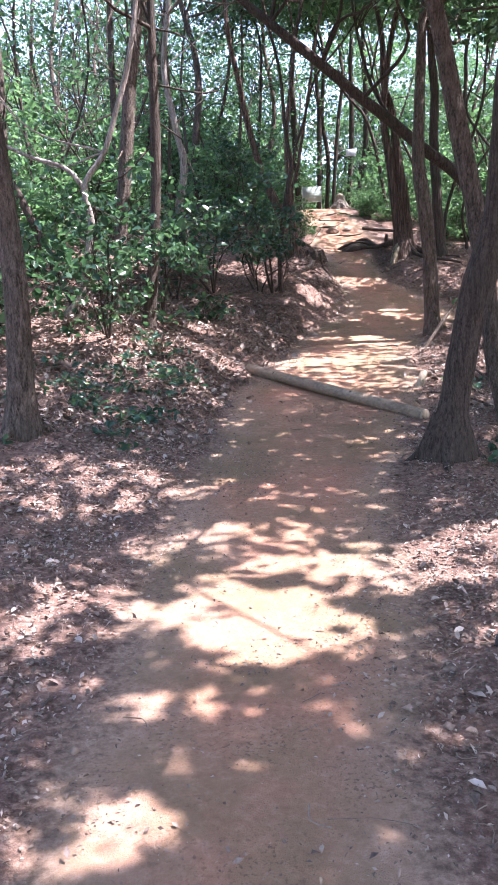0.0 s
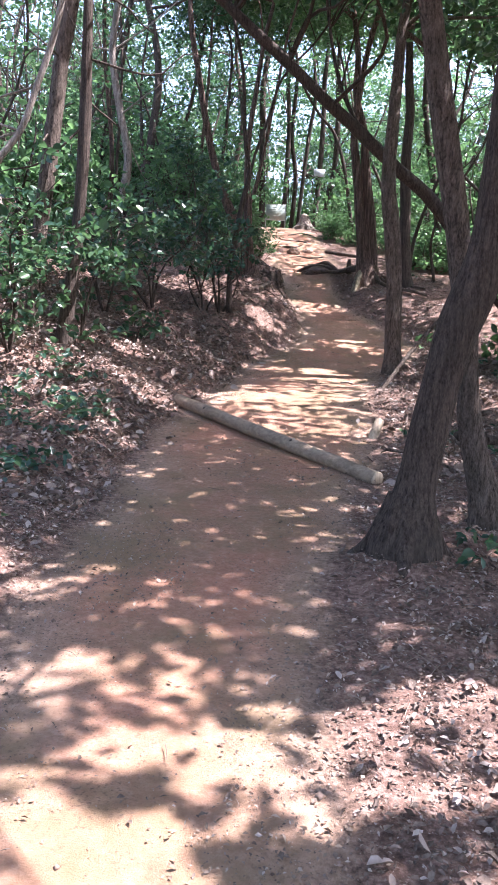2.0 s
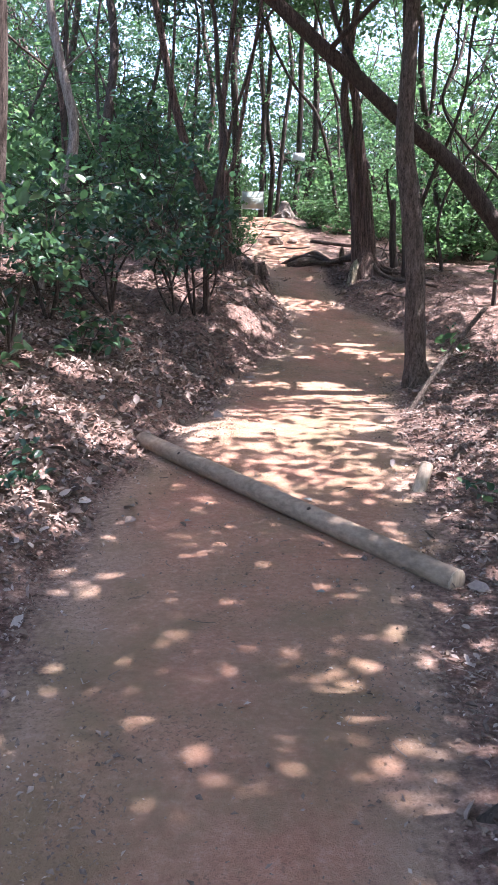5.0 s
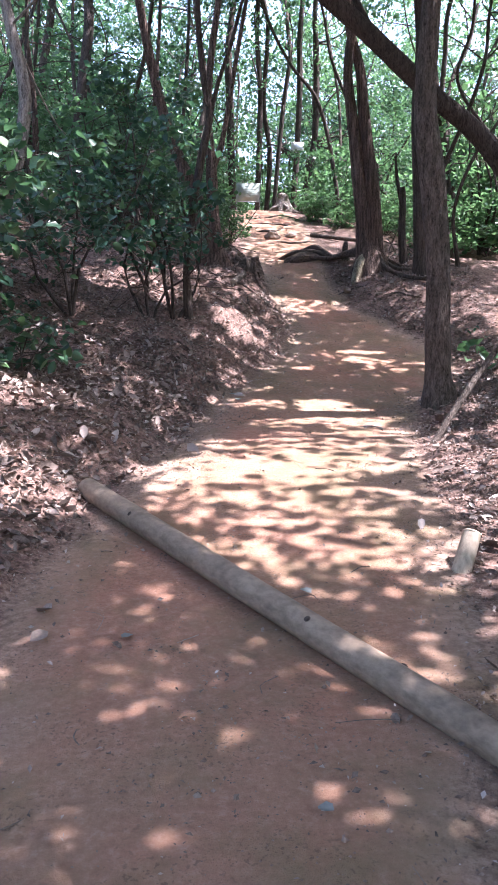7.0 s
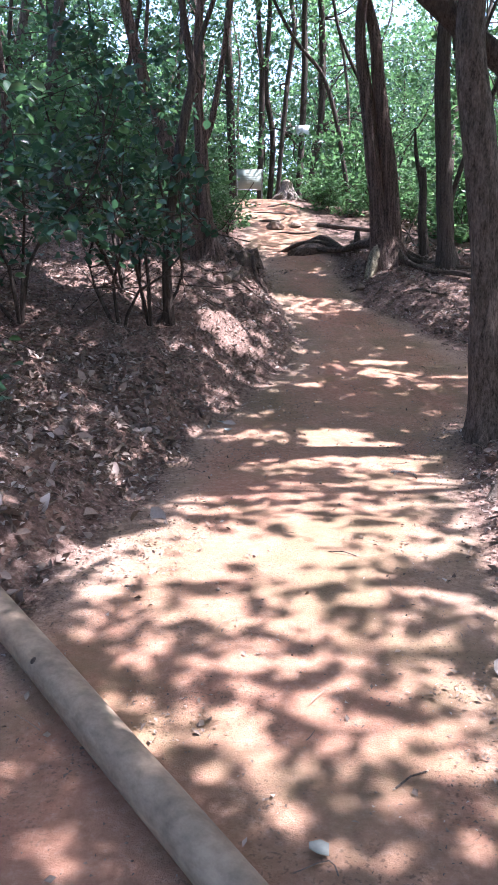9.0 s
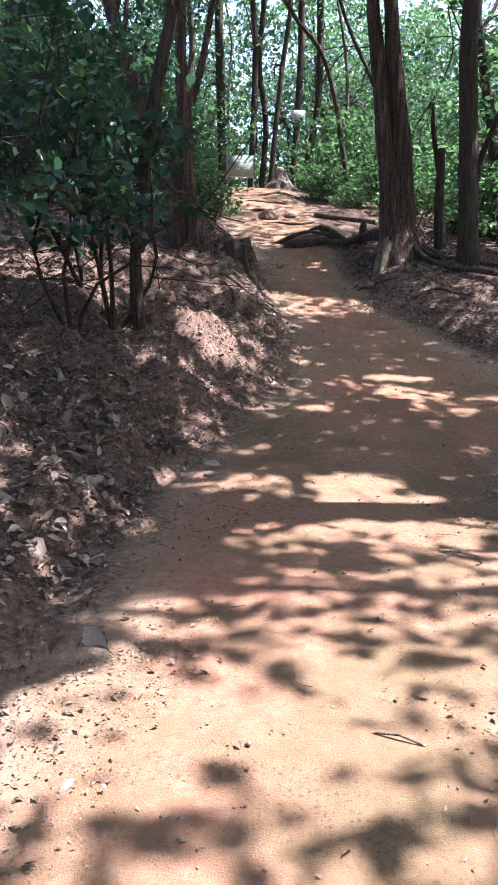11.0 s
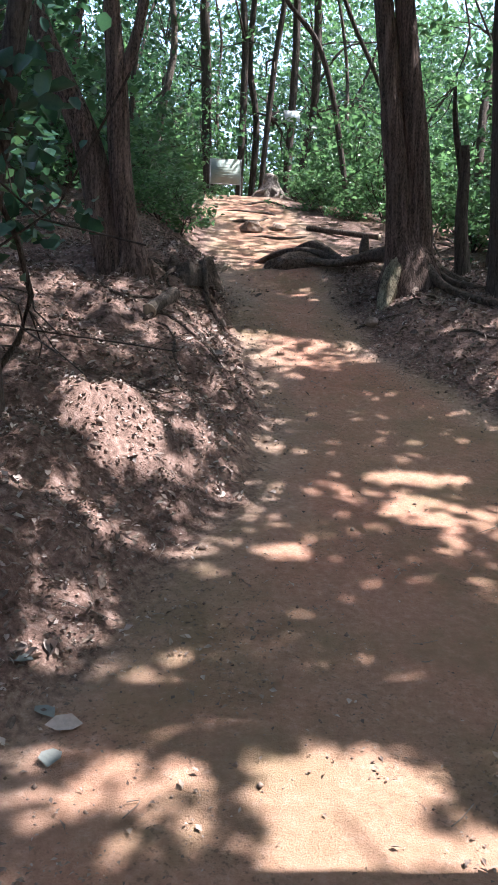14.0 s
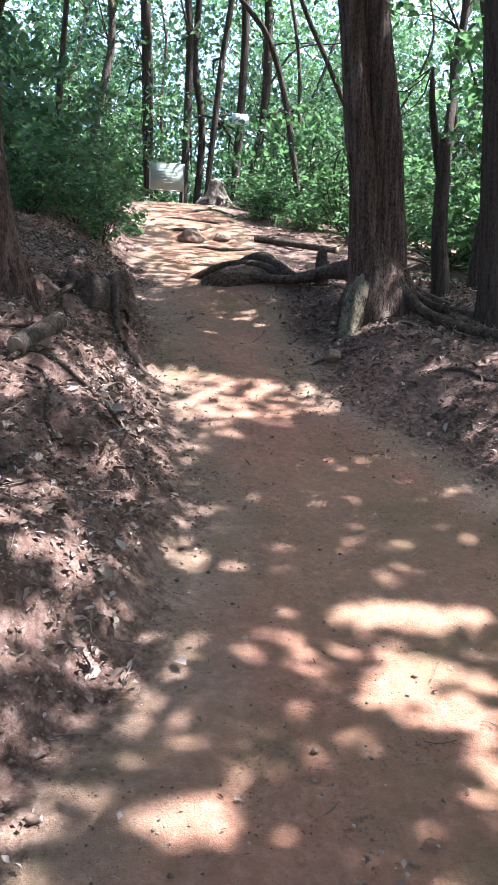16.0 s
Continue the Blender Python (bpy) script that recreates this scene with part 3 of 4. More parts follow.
tree("slim dark tree bending over beyond the trail's crest", BARK_DARK, [
    ((4.75, 27, 4.9, 0.08), (4.7, 27, 5.15, 0.06), (4.55, 27, 5.99, 0.058), (4.41, 27, 6.71, 0.056), (4.22, 27, 7.41, 0.054), (3.95, 27, 8.0, 0.05), (3.44, 27, 8.56, 0.045))], 7.5, 12)
tree("thin dark slanting tree among bushes", BARK_DARK, [
    ((5.9, 26, 4.6, 0.075), (5.6, 26, 5.6, 0.07), (5.35, 26, 6.29, 0.045), (5.11, 26, 6.76, 0.044), (4.82, 26, 7.32, 0.042), (4.48, 26, 7.96, 0.04), (4.19, 26, 8.68, 0.036))], 8, 10)
for pts in (((2.84, 31, 5.3, 0.1), (2.89, 31, 7.46, 0.092), (2.9, 31, 9.23, 0.085), (2.79, 31, 10.71, 0.071)),
            ((3.15, 31.3, 5.3, 0.09), (3.25, 31.3, 7.48, 0.085), (3.05, 31.3, 8.74, 0.078), (3.13, 31.3, 10.49, 0.071)),
            ((3.35, 30.8, 5.3, 0.075), (3.5, 30.8, 7.49, 0.071), (3.62, 30.8, 8.78, 0.071), (3.8, 30.8, 10.29, 0.064)),
            ((2.07, 31.2, 5.3, 0.13), (1.99, 31.2, 8.3, 0.127), (1.92, 31.2, 10.41, 0.113)),
            ((4.0, 31, 5.3, 0.1), (4.02, 31, 6.21, 0.099), (4.08, 31, 7.26, 0.092), (4.11, 31, 8.04, 0.092), (4.14, 31, 9.31, 0.092), (4.12, 31, 10.81, 0.085)),
            ((4.2, 31.6, 5.2, 0.11), (4.44, 31.6, 6.23, 0.099), (4.72, 31.6, 7.82, 0.099), (4.76, 31.6, 8.46, 0.105), (4.72, 31.6, 10.85, 0.095))):
    tree("dark slender tree at the top of the trail", BARK_DARK, [pts], 8.5, 10, group="trees at the top of the trail", bare=3)

# trees further in among the wood; unseen ones behind the walker hold shading crowns
PLACES = [(-4.6, 9.5), (-3.6, 12.5), (-5.5, 14.5), (-2.6, 16.2), (-0.9, 18.6), (-4.4, 18.8), (-2.2, 21.0), (-0.2, 22.8), (-5.8, 22.5), (-3.2, 25.0), (0.4, 26.5), (-1.4, 28.6), (-5.0, 28.8),
          (1.0, 30.5), (-2.8, 32.5), (0.2, 34.0), (6.6, 9.6), (5.6, 12.2), (8.2, 13.6), (7.0, 18.0), (5.9, 21.2), (8.6, 21.8), (6.4, 24.4), (7.6, 28.0), (5.6, 30.2), (9.0, 31.5),
          (2.6, 35.5), (5.0, 35.0), (-4.0, 3.8), (-3.0, 0.8), (3.6, 2.6), (5.2, 6.0), (2.6, -1.6), (-2.0, -3.2), (8.5, 4.5), (9.5, 9.0), (11, 14.0), (-7.0, 7.0), (10.5, 18.0), (-7.5, 12.0)]
for x, y in PLACES:
    z = float(lie(x, y))
    lean, r = rng.normal(size=2) * 0.15, rng.uniform(0.05, 0.12)
    h = np.linspace(0, 5, 7)
    bx, by = rng.normal(size=2) * 0.15
    pts = [(x + lean[0] * k + bx * math.sin(1.3 * k), y + lean[1] * k + by * math.sin(1.1 * k + 1), z + k, r * (1.25 if k == 0 else 1 - 0.07 * k)) for k in h]
    tree("dark slender tree in the wood beside the trail", (BARK_DARK, BARK_DARK, BARK_GREY, BARK_RED)[rng.integers(4)], [pts], 9.5, 10, group="slender trees of the wood", bare=4)

for k in range(34):
    x, y = (rng.uniform(-5.5, 0.2), rng.uniform(14.5, 27)) if k < 22 else (rng.uniform(4.6, 8.5), rng.uniform(15, 28))
    if off_trail(x, y) < 1.4:
        continue
    z, r = float(lie(x, y)), rng.uniform(0.022, 0.05)
    lean, bow = rng.normal(size=2) * 0.2, rng.normal(size=2) * 0.18
    pts = [(x + lean[0] * h + bow[0] * math.sin(1.5 * h), y + lean[1] * h + bow[1] * math.sin(1.2 * h + 1), z + h, r * (1.3 if h == 0 else 1 - 0.1 * h)) for h in np.linspace(0, 4, 6)]
    tree("thin crooked dark stem among the undergrowth", BARK_DARK, [pts], 7.5, 7, group="thin stems of the wood", bare=7)

# ---- crowns: leaf clusters over the wood, with gaps through which the sun reaches the ground ----
# sunlit stretches of the ground: x, y, half widths, share of leaves kept above
GAPS = ((-0.02, 3.35, 0.48, 0.38, 0.02), (0.2, 3.8, 0.6, 0.3, 0.2), (0.62, 4.0, 0.5, 0.35, 0.1), (1.2, 4.05, 0.55, 0.4, 0.08), (-0.38, 2.66, 0.3, 0.13, 0.15), (-0.5, 2.0, 0.28, 0.22, 0.15), (-0.85, 3.45, 0.35, 0.4, 0.25),
        (-0.1, 4.4, 0.7, 0.35, 0.3), (-0.1, 5.45, 0.4, 0.35, 0.5), (-0.45, 5.4, 0.3, 0.3, 0.35), (0.45, 5.1, 0.3, 0.5, 0.65), (-1.3, 5.3, 0.7, 0.6, 0.25), (1.25, 3.3, 0.4, 0.4, 0.35), (1.2, 2.0, 0.5, 0.6, 0.6),
        (1.25, 10.85, 0.95, 0.4, 0.06), (1.2, 10.2, 0.85, 0.55, 0.22), (1.6, 11.5, 0.8, 0.5, 0.18), (1.5, 9.4, 0.75, 0.5, 0.25), (1.95, 9.5, 0.35, 0.3, 0.12), (2.3, 11.3, 0.5, 0.7, 0.14), (2.55, 10.3, 0.5, 0.9, 0.15), (2.3, 8.5, 0.4, 0.5, 0.45),
        (0.8, 9.75, 0.35, 0.5, 0.3), (1.45, 8.3, 0.3, 0.15, 0.35), (0.5, 8.95, 0.25, 0.2, 0.45), (1.7, 7.4, 0.25, 0.2, 0.4),
        (1.9, 13.0, 0.3, 0.2, 0.0), (2.0, 12.8, 0.42, 0.1, 0.02), (1.15, 13.05, 0.42, 0.14, 0.18), (2.0, 12.33, 0.6, 0.2, 0.03), (2.15, 11.95, 0.5, 0.3, 0.12), (1.5, 12.25, 0.35, 0.25, 0.4), (1.2, 13.6, 0.3, 0.2, 0.35),
        (2.76, 15.27, 0.38, 0.09, 0.04), (2.72, 14.78, 0.35, 0.2, 0.18), (2.36, 15.05, 0.2, 0.14, 0.3), (2.95, 14.5, 0.3, 0.3, 0.3), (1.91, 14.37, 0.16, 0.1, 0.1), (1.5, 14.3, 0.15, 0.15, 0.3), (1.75, 15.0, 0.18, 0.18, 0.4),
        (2.1, 16.1, 0.5, 0.6, 0.8), (2.55, 17.4, 0.55, 0.35, 0.14), (2.1, 17.55, 0.3, 0.35, 0.25), (2.35, 17.0, 0.5, 0.25, 0.35), (1.85, 16.9, 0.3, 0.5, 0.35), (2.55, 18.7, 0.5, 0.5, 0.6), (2.7, 22.2, 1.2, 2.2, 0.2), (2.6, 26.5, 1.2, 2.4, 0.14),
        (1.05, 14.85, 0.32, 0.24, 0.04), (1.0, 14.25, 0.14, 0.1, 0.05), (1.1, 16.5, 0.6, 0.5, 0.32), (0.4, 16.0, 0.7, 0.5, 0.4), (1.5, 16.3, 0.3, 0.5, 0.5), (-0.1, 15.5, 0.7, 0.5, 0.05), (1.35, 15.3, 0.3, 0.3, 0.4),
        (-0.75, 11.3, 0.6, 0.35, 0.1), (-0.4, 10.1, 0.45, 0.3, 0.15), (-1.4, 10.2, 1.0, 0.8, 0.22), (-1.2, 8.6, 0.8, 0.6, 0.3), (-0.7, 13.5, 0.8, 0.7, 0.35), (0.1, 12.3, 0.5, 0.4, 0.5), (0.55, 12.5, 0.4, 0.25, 0.4),
        (-2.4, 9.9, 1.4, 1.3, 0.04), (-3.5, 13.0, 1.2, 1.5, 0.1), (-5.5, 10.0, 1.5, 2.0, 0.1), (-2.5, 17.0, 1.5, 1.5, 0.35), (5.8, 15.5, 1.4, 2.2, 0.12), (4.8, 20.5, 1.0, 1.2, 0.12), (-2.6, 15.0, 0.9, 1.0, 0.15),
        (3.5, 18.25, 0.25, 0.25, 0.1), (3.2, 12.0, 0.6, 0.8, 0.25), (4.5, 24.0, 1.5, 3.0, 0.15), (5.2, 28.5, 1.8, 3.5, 0.12), (7.0, 25.0, 2.5, 5.0, 0.2), (1.6, 6.6, 0.9, 0.8, 0.55), (-1.8, 7.2, 0.8, 0.8, 0.35),
        (6.6, 22.0, 2.4, 5.0, 0.08), (6.2, 28.5, 3.0, 3.5, 0.06), (7.5, 16.5, 2.2, 2.5, 0.12), (-4.5, 18.5, 2.0, 3.5, 0.4), (4.3, 17.0, 0.7, 0.9, 0.35), (3.9, 14.2, 0.7, 1.0, 0.3), (4.5, 11.0, 1.2, 1.2, 0.3))


def gap_keep(P):
    """Share of the leaves kept at each place, by where its shadow falls."""
    s = np.array(TO_SUN)
    zg = curve_at(P[:, 1], RISE)
    for _ in range(3):
        k = (P[:, 2] - zg) / s[2]
        g = P[:, :2] - k[:, None] * s[:2]
        zg = ground_z(g[:, 0], g[:, 1])
    keep = np.ones(len(P))
    for x, y, rx, ry, share in GAPS:
        q = ((g[:, 0] - x) / rx) ** 2 + ((g[:, 1] - y) / ry) ** 2
        keep = np.minimum(keep, share + (1 - share) * np.clip((q - 0.85 - 0.5 * lattice(g[:, 0], g[:, 1], 0.35, 61)) / 0.25, 0, 1))
    return keep


# leaf clusters added along the sun's rays to shade the trail, mostly out of view
n_roof = 19000
RX, RY = rng.uniform(-4.5, 6, n_roof), rng.uniform(-2, 30, n_roof)
reach = (rng.uniform(4.6, 8.3, n_roof) + np.clip((RY - 14) / 10, 0, 1)) / TO_SUN.z
roof = np.stack([RX, RY, ground_z(RX, RY)], 1) + reach[:, None] * np.array(TO_SUN)
# leaf clusters of the wood round about
n_puffs = 13000
PX = rng.uniform(-11, 15, n_puffs)
PY = np.where(rng.uniform(size=n_puffs) < 0.3, rng.uniform(29, 46, n_puffs), rng.uniform(-7, 40, n_puffs))
g = np.where(PY > 30, np.maximum(ground_z(PX, PY), 4.4), ground_z(PX, PY))
over = np.where(PY > 29.5, 3.0, off_trail(PX, PY))
low = np.where(over > 2.6, 2.4, np.where(over > 1.0, 4.2, 5.4))
low = np.where(PY > 29.5, 1.0, np.where(PY > 24, low * 0.75, low))
PZ = g + low + (10.5 - low) * rng.uniform(0, 1, n_puffs) ** 1.1
clump = lattice(PX + 0.6 * PY, PZ, 1.5, 81) + lattice(PY - 0.4 * PX, PZ + 0.3 * PX, 1.3, 82)
keep = (rng.uniform(size=n_puffs) < np.where(PY < 11, 0.3, 0.8) * np.clip(0.75 + 1.3 * clump, 0.15, 1)) & (np.abs(PX - 1) + 0.5 * (PY - 4) > 2.5)
thin = (PY > 29) & (PX > 1.9 + 0.05 * (PY - 31)) & (PX < 4.9 + 0.17 * (PY - 31)) & (PZ > 6.2)
keep &= ~thin | (rng.uniform(size=n_puffs) < 0.85)
keep &= ~((np.abs(PX - 3.85) < 1.3) & (PY > 18) & (PY < 31.5) & (PZ < 9.2))
wood_puffs = np.stack([PX, PY, PZ], 1)[keep]
centres = np.concatenate([wood_puffs, roof])
is_roof = np.arange(len(centres)) >= len(wood_puffs)
roots = np.array([t[2][len(t[2]) * 2 // 3][:3] for t in TREES])
roots[TREES.index(SNAG)] = (0, 0, -900)
owner = np.argmin(((centres[:, None, :] - roots[None]) ** 2 * np.array([1, 1, 0.25])).sum(-1), 1)
for i, (base, bark_mat, tops, heap, extra) in enumerate(TREES):
    mine = centres[owner == i]
    if len(mine):
        for c in mine[rng.permutation(len(mine))[:18]]:
            k = np.argmin(((tops[:, :3] - c) ** 2 * np.array([1, 1, 0.5])).sum(1) + np.abs(tops[:, 2] - c[2] + 0.9))
            if np.linalg.norm(tops[k, :3] - c) < 3.6:
                heap.add(*tube(limb(tops[k, :3], c, min(tops[k, 3] * 0.55, 0.035), rng), 5, 0.3, 0.08, cap=False))
    part("trunk", heap, bark_mat, base, smooth=True)
    if len(mine):
        wide, tight = centres[(owner == i) & ~is_roof], centres[(owner == i) & is_roof]
        C = np.concatenate([puffs(wide, rng.uniform(0.3, 0.6, len(wide)), 38, rng), puffs(tight, rng.uniform(0.28, 0.48, len(tight)), 15, rng)])
        roofing = np.arange(len(C)) >= len(wide) * 38
        kept = rng.uniform(size=len(C)) < gap_keep(C)
        C, roofing = C[kept], roofing[kept]
        if len(C):
            # crowns right of the upper trail take the leaf coloured as if sunlit
            part("crown", leaves(C, np.where(roofing, 0.155, 0.11), rng, 0.5, 0.6), LEAF_SUNLIT if base.location.x > 2.7 and base.location.y > 15 else LEAF, base)

# flaring roots at the feet of the trunks beside the trail
for n, r0, count in ((0, 0.15, 7), (1, 0.1, 5), (2, 0.13, 6), (6, 0.12, 5), (8, 0.12, 6)):
    base, bark_mat = TREES[n][0], TREES[n][1]
    bx, by = base.location.x, base.location.y
    for k in range(count):
        a = 2 * math.pi * (k + 0.35 * math.sin(5 * k + n)) / count
        reach = r0 * (2.0 + 0.6 * math.sin(3 * k + n))
        ca, sa = math.cos(a), math.sin(a)
        foot, mid = on_ground(bx + reach * ca, by + reach * sa, -0.03), on_ground(bx + 0.6 * reach * ca, by + 0.6 * reach * sa, 0.03)
        part("root", tube([(bx + 0.45 * r0 * ca, by + 0.45 * r0 * sa, base.location.z + 1.9 * r0, 0.34 * r0), (bx + 0.85 * r0 * ca, by + 0.85 * r0 * sa, base.location.z + 0.7 * r0, 0.4 * r0),
                           (*mid, 0.3 * r0), (*foot, 0.12 * r0)], 9, 0.03, 0.15, 0.1, seed=k + n), bark_mat, base, smooth=True)

# roots of the twin-trunked tree
base = TWIN[0]
for pts, mat, label in (
        (((3.56, 18.9, 3.12, 0.1), (3.4, 19.35, 3.13, 0.055), (3.18, 19.7, 3.1, 0.046), (3.05, 19.9, 3.18, 0.046), (2.81, 20.1, 3.24, 0.046), (2.58, 20.4, 3.22, 0.044), (2.38, 20.6, 3.13, 0.04), (2.2, 20.8, 3.0, 0.032)), ROOT_BARK, ""),
        (((3.2, 19.65, 3.1, 0.04), (3.05, 19.95, 3.25, 0.046), (2.96, 20.1, 3.31, 0.05), (2.84, 20.2, 3.29, 0.045), (2.7, 20.35, 3.2, 0.03)), ROOT_BARK, ""),
        (((3.35, 19.4, 3.1, 0.05), (3.1, 19.6, 3.07, 0.042), (2.85, 19.8, 3.1, 0.04), (2.6, 20.0, 3.08, 0.03), (2.45, 20.15, 2.98, 0.02)), ROOT_BARK, ""),
        # the pale colour of this root imitates sun falling on it
        (((3.56, 18.66, 3.12, 0.05), (3.48, 18.56, 2.94, 0.075), (3.42, 18.47, 2.78, 0.085), (3.36, 18.38, 2.64, 0.07), (3.31, 18.27, 2.5, 0.04)), ROOT_SUNLIT, "pale root with sunlight painted into its colour"),
        (((3.76, 18.55, 2.98, 0.08), (3.86, 18.35, 2.82, 0.045), (3.98, 18.15, 2.72, 0.036), (4.15, 17.9, 2.64, 0.032), (4.35, 17.6, 2.6, 0.034), (4.6, 17.2, 2.5, 0.024)), ROOT_BARK, ""),
        (((3.8, 18.6, 3.0, 0.07), (3.98, 18.5, 2.86, 0.038), (4.2, 18.35, 2.79, 0.03), (4.45, 18.0, 2.72, 0.025), (4.7, 17.7, 2.66, 0.02)), ROOT_BARK, ""),
        (((3.62, 18.58, 2.98, 0.09), (3.63, 18.42, 2.74, 0.06), (3.68, 18.2, 2.58, 0.035), (3.78, 17.95, 2.46, 0.02)), ROOT_BARK, ""),
        (((3.9, 18.75, 2.98, 0.08), (4.2, 18.75, 2.88, 0.04), (4.6, 18.6, 2.8, 0.025)), ROOT_BARK, ""),
        (((3.42, 19.6, 2.95, 0.07), (3.42, 19.6, 3.15, 0.055), (3.42, 19.6, 3.3, 0.048), (3.43, 19.6, 3.38, 0.03)), ROOT_BARK, "short upright stub")):
    part("root", tube(pts, 14, 0.05, 0.3 if mat is ROOT_SUNLIT else 0.16, 0.4 if mat is ROOT_SUNLIT else 0.14, seed=pts[0][0] * 9), mat, base, label, smooth=True)


# ---- saplings and bushes under the trees ----
def sapling(label, at, height, spread, n_puff, n_leaf, size, seed, mat=None, group="", name="bush", bark_mat=None, up=0.55, clear=0.06):
    r = np.random.default_rng(seed)
    base = thing(name, at, label, "bush", group)
    a = np.array(at)
    tips = []
    for s in range(max(2, n_puff // 9)):
        d = r.normal(size=2) * spread * 0.4
        top = a + np.array([*d, height * r.uniform(0.6, 1)])
        stems = Heap()
        P = limb(a - [0, 0, 0.08], top, 0.008 + 0.006 * height, r, 0.1)
        stems.add(*tube(P, 5, 0.25, 0.1, cap=False))
        line = resample(P, 0.1)
        for _ in range(9):
            p = line[int(len(line) * r.uniform(0.25, 0.98))][:3]
            q = p + r.normal(size=3) * np.array([spread * 0.45, spread * 0.45, height * 0.12])
            stems.add(*tube(limb(p, q, 0.006, r, 0.1), 3, 0.4, 0, cap=False))
            tips.append(q)
        part("stem", stems, bark_mat or BARK_DARK, base)
    C = puffs(np.array(tips), 0.26 * spread ** 0.5, max(4, n_leaf // len(tips)), r)
    C = C[(C[:, 2] > a[2] + clear) & (off_trail(C[:, 0], C[:, 1]) > 0.3)]
    part("foliage", leaves(C, size, r, up, 0.68, True), mat or LEAF, base)
    return base


BUSHES = "understory bushes"
sapling("broad-leaved sapling spreading low over the bank", on_ground(0.45, 14.5), 2.1, 0.85, 36, 1050, 0.09, 1, LEAF_BIG, clear=0.75)
sapling("thin twiggy sapling with broad leaves on the bank", on_ground(0.21, 14.21), 1.7, 0.9, 27, 750, 0.085, 2, LEAF_BIG, clear=0.65)
sapling("broad-leaved sapling at the foot of the bank trees", on_ground(0.15, 15.3), 2.6, 1.0, 27, 850, 0.09, 8, LEAF_BIG, clear=1.0)
sapling("dark broad-leaved sapling in the undergrowth", on_ground(-0.6, 13.9), 2.0, 1.0, 36, 850, 0.09, 41, LEAF_BIG, clear=0.6)
sapling("dark broad-leaved sapling in the undergrowth", on_ground(-1.2, 12.9), 1.7, 1.0, 36, 750, 0.09, 42, LEAF_BIG, clear=0.5)
sapling("sunlit leafy bush under thin trees", on_ground(-1.75, 9.75), 1.75, 0.9, 45, 950, 0.095, 3)
sapling("sunlit leafy bush beside a pale tree", on_ground(-1.2, 10.9), 1.5, 0.7, 27, 560, 0.095, 4)
sapling("low leafy bush in the undergrowth", on_ground(-2.6, 9.0), 1.2, 0.9, 36, 650, 0.095, 5)
sapling("low leafy bush in the undergrowth", on_ground(-0.65, 11.6), 0.5, 0.4, 18, 110, 0.1, 6)
# these bushes wear the leaf with sunlight painted into its colour
protos = [sapling("leafy green bush under the trees", on_ground(-3.4 - 0.9 * k, 12.6 + 1.7 * k), (1.5, 2.4, 3.2, 4.0)[k], (0.9, 1.1, 1.3, 1.5)[k], 45, (800, 1000, 1150, 1350)[k], 0.12, 30 + k, LEAF_SUNLIT,
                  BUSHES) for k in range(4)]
spots = []
while len(spots) < 128:
    left = rng.uniform() < 0.48
    x, y = (rng.uniform(-9, 0.9), rng.uniform(8, 37)) if left else (rng.uniform(3.4, 12), rng.uniform(6.5, 37))
    d = float(off_trail(x, y))
    if y < 29.5 and d < (1.3 if y < 20 or not left else 0.75) or (left and y < 13.5 and x > -2.6) or (-2.4 < x < 1.2 and 13 < y < 18.5) or (not left and y < 20 and d < (2.9 if y < 12 else 2.2)) or (1.4 < x < 4.2 and 28 < y < 32) or any((x - a) ** 2 + (y - b) ** 2 < 0.35 for a, b in spots):
        continue
    spots.append((x, y))
for k in range(34):
    spots.append((rng.uniform(-2.5, 1.4) if k < 11 else rng.uniform(5.4, 9.5) if k < 24 else rng.uniform(-1, 8), rng.uniform(29.8, 35) if k < 24 else rng.uniform(32.2, 36)))
for x, y in spots:
    k = rng.integers(3) if off_trail(x, y) < 2.5 else rng.integers(4)
    s = rng.uniform(0.7, 1.15)
    if x < 2 and 18 < y < 29.5 and off_trail(x, y) < 2.0:
        k, s = 0, 0.5 * s
    c = copy_thing(protos[k], pose(*on_ground(x, y), 0, 0, rng.uniform(0, 360)))
    c.scale = (s, s, s * rng.uniform(0.85, 1.15))

# low growth along the upper trail and behind the twin-trunked tree
edge_spots = []
while len(edge_spots) < 40:
    k = len(edge_spots)
    x, y = (rng.uniform(-0.8, 2.0), rng.uniform(20.3, 28.5)) if k < 18 else (rng.uniform(3.6, 6.0), rng.uniform(25, 29.3)) if k < 27 else (rng.uniform(5.0, 8.0), rng.uniform(19.2, 24.5))
    d = float(off_trail(x, y))
    if d < 0.4 or any((x - a) ** 2 + (y - b) ** 2 < 0.2 for a, b in edge_spots):
        continue
    edge_spots.append((x, y))
    s = rng.uniform(0.28, 0.42) if d < 1.0 else rng.uniform(0.45, 0.75)
    c = copy_thing(protos[0] if k < 27 else protos[rng.integers(2)], pose(*on_ground(x, y), 0, 0, rng.uniform(0, 360)))
    c.scale = (s * 1.3, s * 1.3, s)

